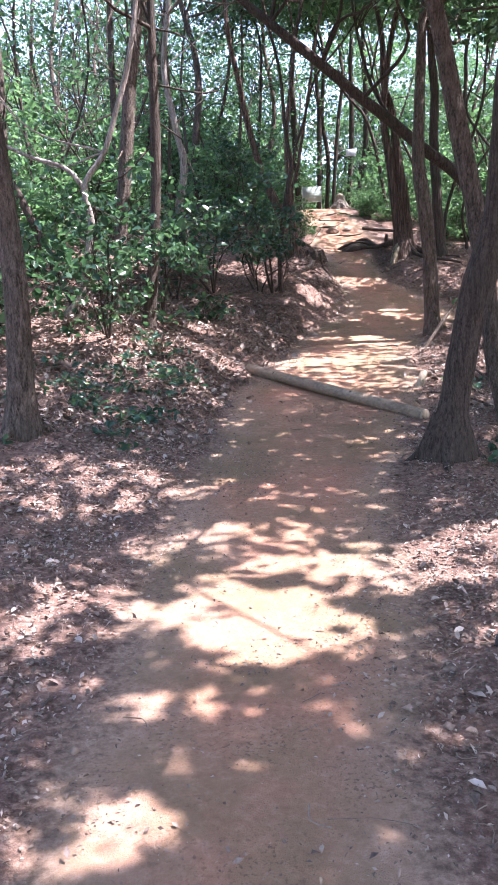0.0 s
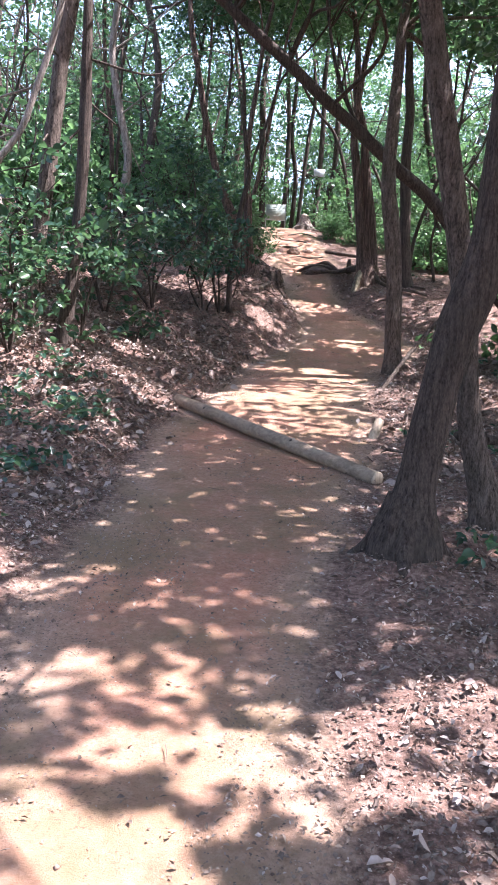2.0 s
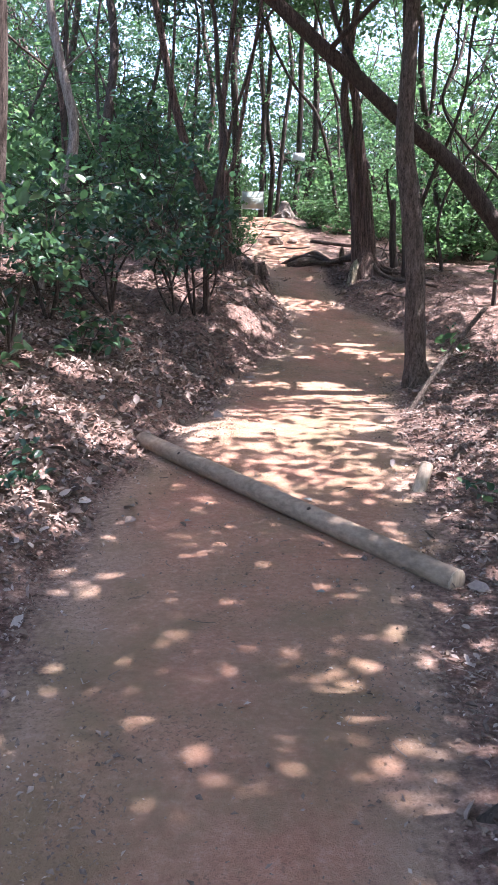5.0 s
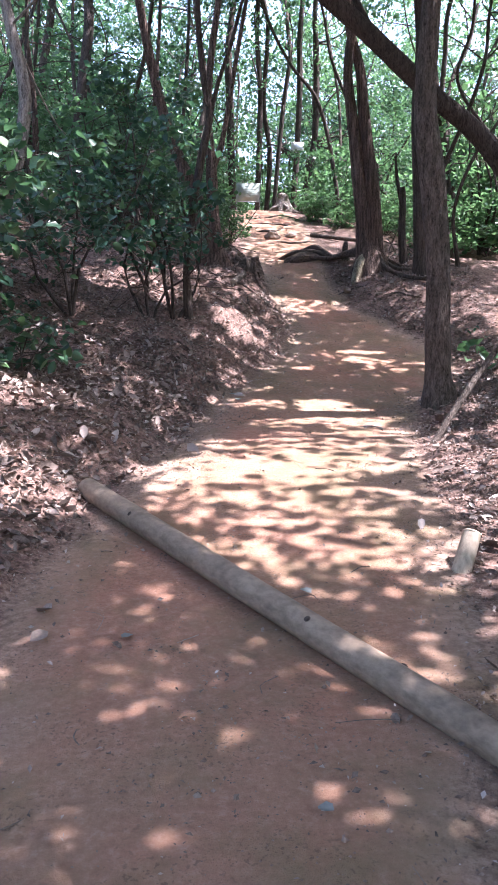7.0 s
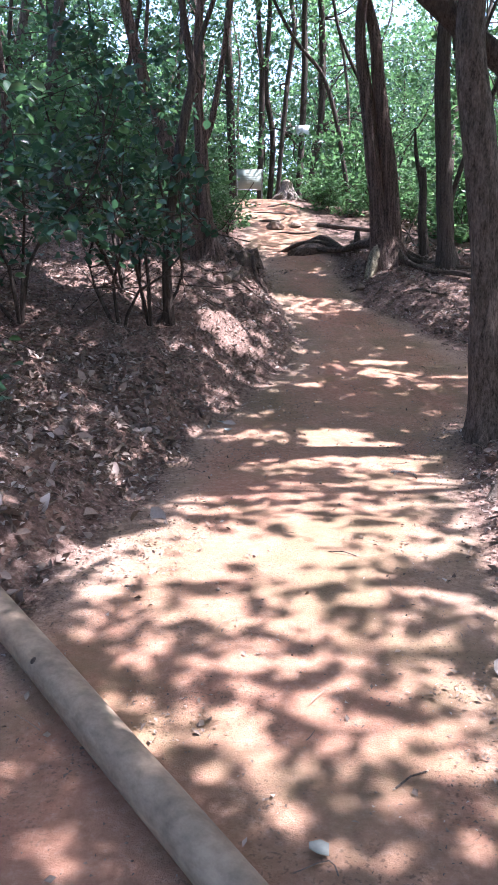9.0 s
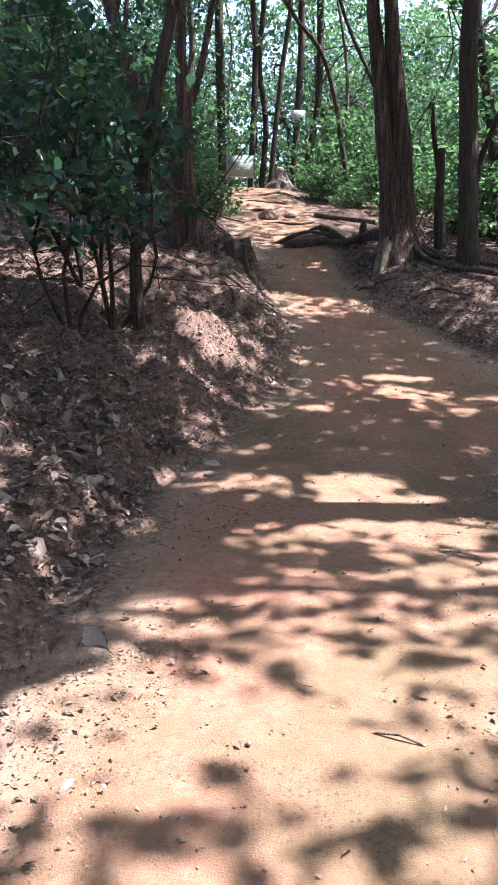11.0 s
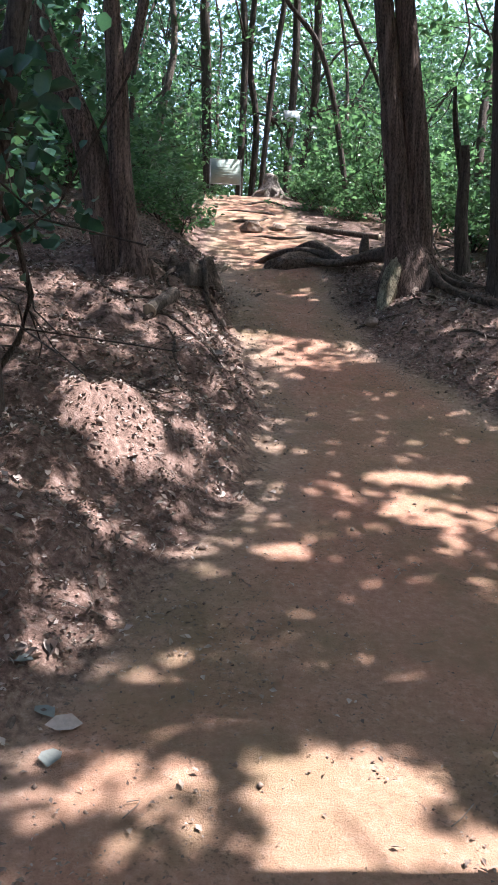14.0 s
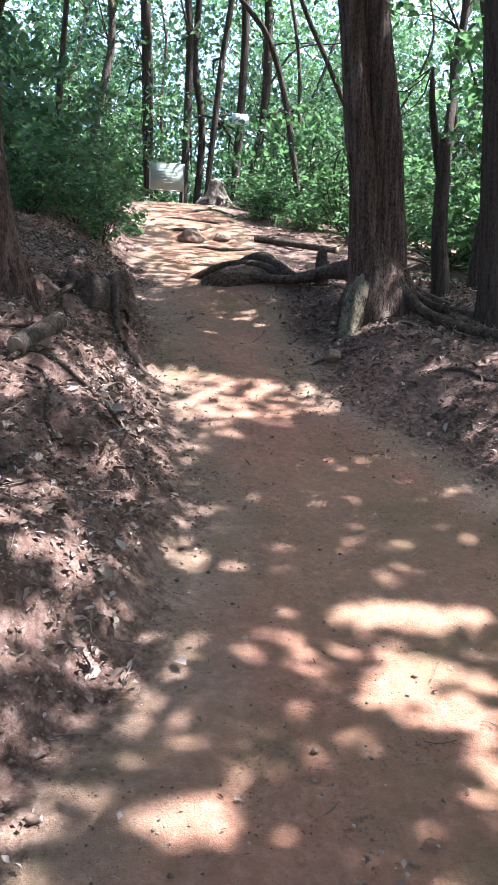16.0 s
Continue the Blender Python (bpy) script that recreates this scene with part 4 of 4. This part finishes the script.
# far woodland: whole trees, repeated
far_protos = []
for k in range(4):
    r = np.random.default_rng(70 + k)
    x, y = -12.0 - 2.2 * k, 22.0 + 4 * k
    z = float(lie(x, y))
    base = thing("tree", (x, y, z), "leafy tree deeper in the wood", "tree", "trees deep in the wood")
    line = [(x + 0.25 * math.sin(h * 0.7 + k), y, z - 0.2 + h, 0.11 * (1 - 0.08 * h)) for h in range(0, 11, 2)]
    heap = Heap()
    heap.add(*tube(line, 9, 0.3, 0.08))
    C = np.stack([x + r.normal(size=70) * 1.4, y + r.normal(size=70) * 1.4, z + r.uniform(2.2, 11, 70)], 1)
    for c in C[:22]:
        heap.add(*tube(limb(line[int(np.clip((c[2] - z) / 2, 1, 5))][:3], c, 0.03, r), 5, 0.4, 0, cap=False))
    part("trunk", heap, BARK_DARK, base, smooth=True)
    part("crown", leaves(puffs(C, 0.8, 30, r), 0.25, r, 0.5, 0.6), LEAF, base)
    far_protos.append(base)
count = 0
while count < 84:
    x, y = (rng.uniform(-26, 30), rng.uniform(-14, 56)) if count < 54 else (rng.uniform(-9, 18), rng.uniform(38, 54))
    if -9 < x < 12 and -8 < y < 37 or y > 36 and 1.6 + 0.05 * (y - 31) < x < 5.2 + 0.17 * (y - 31) and rng.uniform() < 0.3:
        continue
    c = copy_thing(far_protos[rng.integers(4)], pose(*on_ground(x, y), 0, 0, rng.uniform(0, 360)))
    s = rng.uniform(0.8, 1.25)
    c.scale = (s, s, s)
    count += 1


# ---- things on and beside the trail ----
def log_between(name, a, b, r, mat, label, category, end_mat=None, knots=(), sides=16, bend=0.0):
    a, b = np.array(a, float), np.array(b, float)
    base = thing(name, tuple((a + b) / 2), label, category)
    n = 9
    P = [(*(a + (b - a) * t + np.array([0, 0, bend * math.sin(math.pi * t)])), r * (1.04 - 0.08 * t)) for t in np.linspace(0, 1, n)]
    V, F = tube(P, sides, 0.08, 0.035, seed=2.0, cap=False)
    part("shaft", (V, F), mat, base, smooth=True)
    d = (b - a) / np.linalg.norm(b - a)
    for e, s in ((a, -1), (b, 1)):
        part("cut_end", tube([(*(e - d * s * 0.004), r * 0.99), (*(e + d * s * 0.004), r * 0.95), (*(e + d * s * 0.008), r * 0.85)], sides, 0.004, 0.03), end_mat or mat, base)
    for t, side, up in knots:
        p = a + (b - a) * t
        s = np.cross(d, [0, 0, 1.0]) * side
        q = s * math.cos(up) + np.array([0, 0, math.sin(up)])
        part("knot", tube([(*(p + q * r * 0.9), 0.014), (*(p + q * (r + 0.004)), 0.012), (*(p + q * (r + 0.007)), 0.006)], 8, 0.004, 0.1), BARK_DARK, base, "dark knot")
    return base


la, lb = np.array((-0.02, 10.34)), np.array((1.69, 7.59))
zs = [float(lie(*(la + (lb - la) * t))) for t in np.linspace(0, 1, 7)]
fit_line = np.polyfit(np.linspace(0, 1, 7), zs, 1)
log_between("log", (*la, fit_line[1] + 0.05), (*lb, fit_line.sum() + 0.05), 0.065, LOG_WOOD, "long straight grey-brown peeled log lying across the trail", "log", CUT_WOOD,
            ((0.2, 1, 0.7), (0.66, 1, 1.0), (0.8, -1, 0.8)), 20)
p = on_ground(1.98, 9.25)
log_between("wooden_stake", p - Vector((0.02, 0.03, 0.06)), p + Vector((0.09, 0.1, 0.16)), 0.05, CUT_WOOD, "short cut pale wooden stake at the trail's edge", "stake", CUT_WOOD)
p = on_ground(2.52, 11.45)
log_between("fallen_branch", p - Vector((0, 0, 0.02)), p + Vector((0.95, 0.55, 1.05)), 0.026, BARK_GREY, "bare grey branch propped at a slant beside the trail", "branch", BARK_GREY, (), 10, 0.05)
log_between("fallen_branch", on_ground(3.45, 23.75, 0.04), on_ground(4.4, 22.85, 0.05), 0.045, BARK_GREY, "straight fallen branch lying at the trail's edge", "branch", CUT_WOOD, (), 10)
log_between("fallen_branch", on_ground(2.3, 7.6, 0.35), on_ground(3.9, 7.9, 0.1), 0.04, BARK_DARK, "dark fallen branch behind the leaning trees", "branch", BARK_DARK, (), 10)
log_between("log", on_ground(1.24, 16.36, 0.045), on_ground(1.4, 16.66, 0.06), 0.05, BARK_GREY, "short weathered log piece on the bank", "log", CUT_WOOD, (), 12)
for a, b, r, mat in (((2.11, 12.07), (2.25, 11.98), 0.008, BARK_PALE), ((1.48, 10.76), (1.6, 10.7), 0.003, BARK_GREY), ((1.41, 9.23), (1.52, 9.29), 0.003, BARK_GREY)):
    log_between("stick", on_ground(*a, r), on_ground(*b, r * 0.8), r, mat, "short dry stick lying on the packed earth", "stick", CUT_WOOD, (), 7, 0.012)
for k in range(12):
    x, y, t = (rng.uniform(2.4, 3.2), rng.uniform(7.0, 8.4), rng.uniform(0, 3)) if k < 5 else (rng.uniform(4.4, 5.6), rng.uniform(19.6, 22.5), rng.uniform(0, 3))
    log_between("dead_branch", on_ground(x, y, 0.02), Vector(on_ground(x + 0.6 * math.cos(t), y + 0.5 * math.sin(t))) + Vector((0, 0, rng.uniform(0.1, 0.5))), 0.012, BARK_GREY,
                "dry broken branch lying in the leaf litter", "branch", BARK_GREY, (), 7, 0.04)


def stone(name, at, size, mat, label, seed, category="stone"):
    bm = bmesh.new()
    bmesh.ops.create_icosphere(bm, subdivisions=3, radius=1)
    for v in bm.verts:
        n = noise.noise(v.co * 1.2 + Vector((seed, 0, 0))) * 0.35 + noise.noise(v.co * 3 + Vector((0, seed, 0))) * 0.12
        v.co = v.co * (1 + n)
        v.co = Vector((v.co.x * size[0], v.co.y * size[1], v.co.z * size[2]))
    me = bpy.data.meshes.new(name)
    bm.to_mesh(me)
    bm.free()
    me.materials.append(mat)
    ob = new(name, me)
    ob.location = at
    return tagged(ob, label, category)


stone("stone", on_ground(1.0, 3.0, 0.02), (0.05, 0.04, 0.035), DARK_STONE, "small dark stone beside the trail", 4.0)
stone("stone", on_ground(2.52, 23.3, 0.06), (0.17, 0.14, 0.11), STONE, "grey-brown rock bedded in the trail", 7.0)
stone("stone", on_ground(2.95, 23.6, 0.04), (0.12, 0.1, 0.07), STONE, "small rock bedded in the trail", 9.0)
stone("stone", on_ground(3.15, 18.0, 0.05), (0.06, 0.05, 0.045), STONE, "rough stone below the bare roots", 12.0)
stone("earth_clod", (2.9, 20.1, 3.0), (0.5, 0.33, 0.2), EARTH, "bank of dark earth held by the bare roots", 21.0, "earth")

# stumps
for name, at, r0, r1, h, label, mat in (("tree_stump", on_ground(3.3, 28.1), 0.34, 0.13, 0.42, "old pale stump with spreading roots at the trail's crest", STUMP_WOOD),):
    base = thing(name, at, label, "stump")
    a = np.array(at)
    part("body", tube([(*(a - [0, 0, 0.1]), r0), (*(a + [0, 0, h * 0.15]), r0 * 0.8), (*(a + [0, 0, h * 0.45]), r1 * 1.45), (*(a + [0, 0, h * 0.8]), r1 * 1.05), (*(a + [0.02, 0, h]), r1)], 20, 0.05, 0.14, 0.3),
         mat, base, smooth=True)
    part("broken_top", tube([(*(a + [0.02, 0, h - 0.01]), r1 * 0.9), (*(a + [0.02, 0, h + 0.02]), r1 * 0.7), (*(a + [0.03, 0, h + 0.05]), r1 * 0.3)], 12, 0.02, 0.3, 0.3), CUT_WOOD, base)
    for k in range(7):
        t = k * 0.9 + 0.3
        e = on_ground(a[0] + r0 * 1.7 * math.cos(t), a[1] + r0 * 1.7 * math.sin(t), -0.01)
        part("root", tube(limb(a + [0.3 * r0 * math.cos(t), 0.3 * r0 * math.sin(t), h * 0.35], tuple(e), 0.05, rng, -0.1), 7, 0.08, 0.15), mat, base)


# rotten stump on the bank's edge, broken off jagged and hollow
at = np.array(on_ground(1.5, 17.9))
base = thing("tree_stump", tuple(at), "rotten low stump with a jagged top on the bank's edge", "stump")
sides = 36
ang = np.linspace(0, 2 * np.pi, sides, endpoint=False)
lobes = 1 + 0.16 * np.sin(3 * ang + 0.6) + 0.1 * np.sin(7 * ang) + 0.05 * np.sin(13 * ang + 2)
jag = 0.13 + 0.03 * np.sin(2 * ang + 1.0) + 0.015 * np.sin(5 * ang + 2) + 0.012 * np.sin(11 * ang)
rings = [(0.27, -0.4), (0.24, 0.0), (0.21, 0.35), (0.195, 0.75), (0.185, 1.0), (0.14, 0.98), (0.11, 0.7), (0.02, 0.6)]
V = np.concatenate([np.stack([r * lobes * np.cos(ang), 0.85 * r * lobes * np.sin(ang), jag * h + (0.1 * h if h < 0 else 0)], 1) for r, h in rings]) + at
i, j = np.meshgrid(np.arange(len(rings) - 1), np.arange(sides), indexing="ij")
part("body", (V, np.stack([i * sides + j, i * sides + (j + 1) % sides, (i + 1) * sides + (j + 1) % sides, (i + 1) * sides + j], -1).reshape(-1, 4)), ROOT_BARK, base)
for dx, dy, ex, ey, r in ((0.14, -0.1, 0.3, -0.45, 0.028), (-0.1, -0.12, -0.25, -0.45, 0.022), (-0.16, 0.0, -0.5, -0.12, 0.022)):
    mid = on_ground(at[0] + 0.6 * ex, at[1] + 0.6 * ey, 0.025)
    end = on_ground(at[0] + ex, at[1] + ey, 0.0)
    part("root", tube([(at[0] + dx, at[1] + dy, at[2] + 0.06, r), (*mid, r * 0.8), (*end, r * 0.45)], 9, 0.05, 0.2), ROOT_BARK, base, smooth=True)

# roots laid bare along the bank and on the upper trail
for k, (x, y, turn, length, r) in enumerate(((1.72, 17.75, 2.6, 0.5, 0.016), (1.62, 17.3, 2.3, 0.6, 0.014), (1.2, 16.3, 0.4, 0.55, 0.014), (1.45, 15.9, 2.2, 0.5, 0.011), (1.1, 15.5, 0.2, 0.5, 0.012), (0.9, 16.7, -0.3, 0.7, 0.016), (1.3, 16.9, -0.6, 0.5, 0.014),
                                             (0.7, 15.0, 0.3, 0.6, 0.012), (3.0, 18.0, 0.3, 0.5, 0.014), (3.7, 17.5, -0.4, 0.6, 0.016), (2.5, 22.9, 0.1, 0.9, 0.025), (2.2, 24.3, 0.2, 1.0, 0.025), (3.1, 25.2, 2.8, 0.9, 0.022), (2.6, 26.2, 0.1, 0.9, 0.022))):
    line = []
    for q in np.linspace(0, 1, 6):
        a = turn + 0.5 * math.sin(3 * q + k)
        px, py = x + length * q * math.cos(a), y + length * q * math.sin(a)
        line.append((*on_ground(px, py, r * (0.6 - 1.4 * (q > 0.9) - 1.4 * (q == 0))), r * (1.1 - 0.5 * q)))
    base = thing("bare_root", line[0][:3], "thin bare brown root lying half buried in the earth", "root", "bare roots beside the trail")
    part("root", tube(line, 8, 0.05, 0.18, seed=k), ROOT_BARK, base, smooth=True)


def slab(cx, cy, cz, sx, sy, sz):
    """A box with bevelled edges."""
    bm = bmesh.new()
    bmesh.ops.create_cube(bm, size=1)
    bmesh.ops.scale(bm, vec=(sx, sy, sz), verts=bm.verts)
    bmesh.ops.bevel(bm, geom=bm.edges[:], offset=min(sx, sy, sz) * 0.2, segments=2, affect="EDGES")
    bmesh.ops.triangulate(bm, faces=bm.faces[:])
    bm.verts.index_update()
    V = np.array([v.co for v in bm.verts]) + np.array([cx, cy, cz])
    F = np.array([[v.index for v in f.verts] for f in bm.faces])
    bm.free()
    return V, F


# notice board at the crest
g0 = float(lie(2.35, 28.6))
board = thing("notice_board", (2.35, 28.6, g0), "pale green notice board with faded print on two metal posts", "sign")
top, low = 5.96, 5.46
part("panel", slab(2.37, 28.6, (top + low) / 2, 0.64, 0.02, top - low), PANEL, board)
for x in (2.04, 2.7):
    part("post", tube([(x, 28.6, g0 - 0.15, 0.014), (x, 28.6, (g0 + top) / 2, 0.014), (x, 28.6, top + 0.02, 0.014)], 10, 0.1, 0), STEEL, board)
for z in (top + 0.006, low - 0.006):
    part("rail", slab(2.37, 28.6, z, 0.64, 0.026, 0.018), STEEL, board)
for z, w in ((5.87, 0.2), (5.8, 0.44), (5.75, 0.46), (5.7, 0.4), (5.65, 0.45), (5.6, 0.3)):
    part("print_line", slab(2.37, 28.588, z, w, 0.003, 0.014), INK, board)
plate = thing("hanging_sign", (4.08, 30.87, 7.53), "small white sign board fixed to a tree trunk", "sign")
part("plate", slab(4.08, 30.87, 7.53, 0.4, 0.015, 0.25), WHITE, plate)
part("strap", slab(4.08, 30.885, 7.6, 0.22, 0.03, 0.02), STEEL, plate)

# ---- leaf litter, twigs and low plants ----
def scatter(n, x0, x1, y0, y1, chance):
    x, y = rng.uniform(x0, x1, n), rng.uniform(y0, y1, n)
    ok = rng.uniform(size=n) < chance(x, y)
    return x[ok], y[ok]


def litter_chance(x, y, spill=0.014):
    d = off_trail(x, y)
    bare = 1 - 0.4 * hump(x, y, 1.2, 14.65, 0.22, 0.28)
    patchy = np.clip(0.75 + 0.5 * lattice(x, y, 0.6, 21), 0.15, 1)
    return np.where(d > 0, np.clip(0.42 + d / 0.4, 0, 1) * patchy, spill * np.exp(d / 0.2)) * bare * np.clip(1.6 - d / 4, 0.25, 1)


for n, box, size, up, full in ((66000, (-3.4, 4.6, 0.8, 12.5), 0.028, 0.8, True), (66000, (-3.4, 5.2, 12.5, 21), 0.029, 0.75, True), (15000, (-2.4, 1.2, 6.5, 13.6), 0.058, 0.6, True), (8000, (1.6, 4.4, 7.5, 19), 0.052, 0.6, True), (5000, (-2.2, 2.6, 1.5, 7.5), 0.03, 0.6, True), (34000, (-9, 11, 6, 38), 0.068, 0.9, True),
                               (150000, (-3.0, 4.2, 0.8, 11.5), 0.016, 0.6, False), (130000, (-2.6, 5.0, 11.5, 20), 0.02, 0.6, False)):
    x, y = scatter(n, *box, lambda a, b: litter_chance(a, b, 0.014 if full else 0.3))
    if size > 0.06:
        deep = (off_trail(x, y) > 2.6) | (y > 21)
        x, y = x[deep], y[deep]
    C = np.stack([x, y, lie(x, y) + rng.uniform(0.005, 0.02 + 0.35 * size, len(x))], 1)
    tagged(part("leaf_litter", leaves(C, size * rng.choice((0.6, 1.0, 1.5, 1.9) if size < 0.06 else (0.5, 0.8, 1.0, 1.2), len(C), p=(0.36, 0.46, 0.14, 0.04)), rng, up, 0.52, full, 0.2), LITTER), "dry grey-brown fallen leaves strewn beside the trail", "leaf litter", kind="stuff")
x, y = scatter(230000, -1.4, 3.4, 1.0, 22, lambda x, y: np.where(off_trail(x, y) < 0.1, np.clip(0.1 + 1.0 * lattice(x, y, 0.6, 33) + 0.5 * lattice(x, y, 0.17, 34) + hump(x, y, 2.4, 13.0, 0.25, 0.3) + hump(x, y, 2.3, 14.22, 0.14, 0.14) + 0.3 * np.clip(1 + off_trail(x, y) / 0.6, 0, 1), 0.03, 1), 0))
C = np.stack([x, y, lie(x, y) + rng.uniform(0.004, 0.011, len(x))], 1)
tagged(part("leaf_crumbs", leaves(C, 0.014 * rng.choice((0.6, 1.0, 1.9), len(C), p=(0.5, 0.4, 0.1)), rng, 0.75, 0.55, False, 0.3), CRUMB), "crumbled leaf scraps scattered on the packed trail", "leaf litter", kind="stuff")
x, y = scatter(6500, -1.2, 3.4, 1.0, 22, lambda x, y: np.where(off_trail(x, y) < 0.1, np.clip(0.3 + 0.6 * lattice(x, y, 0.8, 43), 0.05, 1), 0.1))
heap = Heap()
ico = np.array([(1, 0, 0), (-1, 0, 0), (0, 1, 0), (0, -1, 0), (0, 0, 1), (0, 0, -0.6)], float)
tri = np.array([(0, 2, 4), (2, 1, 4), (1, 3, 4), (3, 0, 4), (2, 0, 5), (1, 2, 5), (3, 1, 5), (0, 3, 5)])
for a, b, c in zip(x, y, lie(x, y)):
    s = rng.uniform(0.002, 0.006) * (2.2 if rng.uniform() < 0.05 else 1)
    heap.add(ico * s * rng.uniform(0.6, 1.4, (6, 3)) + np.array((a, b, c + s * 0.4)), tri)
clods = Heap()
x, y = scatter(75000, -2.6, 4.4, 1.0, 20, lambda x, y: np.maximum(np.clip(1 - np.abs(off_trail(x, y) - 0.25) / (0.9 + 0.5 * (y > 12.5)), 0, 1) * np.clip(0.35 + 0.7 * lattice(x, y, 0.45, 71), 0.05, 1), 0.6 * np.clip(1.8 * lattice(x, y, 0.5, 72) - 0.45, 0, 1)))
for a, b, c in zip(x, y, lie(x, y)):
    s = rng.uniform(0.004, 0.011) * (2.2 if rng.uniform() < 0.07 else 1) * (0.5 if off_trail(a, b) < -0.15 else 1)
    clods.add(ico * s * rng.uniform(0.5, 1.5, (6, 3)) + np.array((a, b, c + s * 0.2)), tri)
tagged(part("soil_clods", clods, CLOD), "crumbled clods of red-brown earth along the trail's banks", "soil clods", kind="stuff")
tagged(part("pebbles", heap, STONE), "small pebbles and soil crumbs on the trail", "pebbles", kind="stuff")
heap = Heap()
x, y = scatter(5200, -3.0, 4.6, 1.0, 21, lambda x, y: np.where(off_trail(x, y) > 0, 0.85, 0.1))
for a, b in zip(x, y):
    t, L = rng.uniform(0, 6.3), rng.uniform(0.03, 0.13) * (2.2 if rng.uniform() < 0.08 else 1)
    ends = [(a + math.cos(t) * L * k, b + math.sin(t) * L * k) for k in (-0.5, 0, 0.5)]
    bow = rng.normal() * 0.02
    heap.add(*tube([(p[0] + bow * (n == 1), p[1] + bow * (n == 1), float(lie(*p)) + 0.008 + 0.012 * rng.uniform(), rng.uniform(0.0011, 0.0026)) for n, p in enumerate(ends)], 4, L / 4, 0, cap=False))
tagged(part("twigs", heap, TWIG), "thin dry twigs lying on the ground", "twigs", kind="stuff")
# low green seedlings on the littered floor
x, y = scatter(3400, -3.4, 5, 2.5, 20, lambda x, y: np.where(off_trail(x, y) > 0.35, np.clip(lattice(x, y, 1.1, 51) * 1.2 - 0.55 + 0.9 * hump(x, y, -1.7, 8.0, 0.9, 1.2) + 1.5 * hump(x, y, -0.95, 7.4, 0.45, 1.2) + 0.5 * hump(x, y, 1.2, 7.0, 0.25, 0.25), 0, 1), 0.0))
C = puffs(np.stack([x, y, lie(x, y) + 0.08], 1), 0.13, 9, rng, 0.35)
C[:, 2] = np.maximum(C[:, 2], lie(C[:, 0], C[:, 1]) + 0.02)
tagged(part("seedlings", leaves(C, 0.07, rng, 0.65, 0.6, True), LEAF_BIG), "low green seedlings growing through the leaf litter", "undergrowth", kind="stuff")
for x, y, s, t in ((0.99, 7.55, 0.075, 20), (1.15, 9.0, 0.06, 80), (0.35, 8.6, 0.07, 140), (1.05, 13.35, 0.1, 30), (0.95, 13.5, 0.09, 200), (1.1, 13.15, 0.085, 310)):
    c = on_ground(x, y, 0.014)
    r = np.random.default_rng(int(t))
    tagged(part("fallen_leaf", leaves(np.array([c]), s, r, 0.99, 0.8, True, 0.06), SCRAP), "single large dry grey-green fallen leaf on the ground", "leaf")
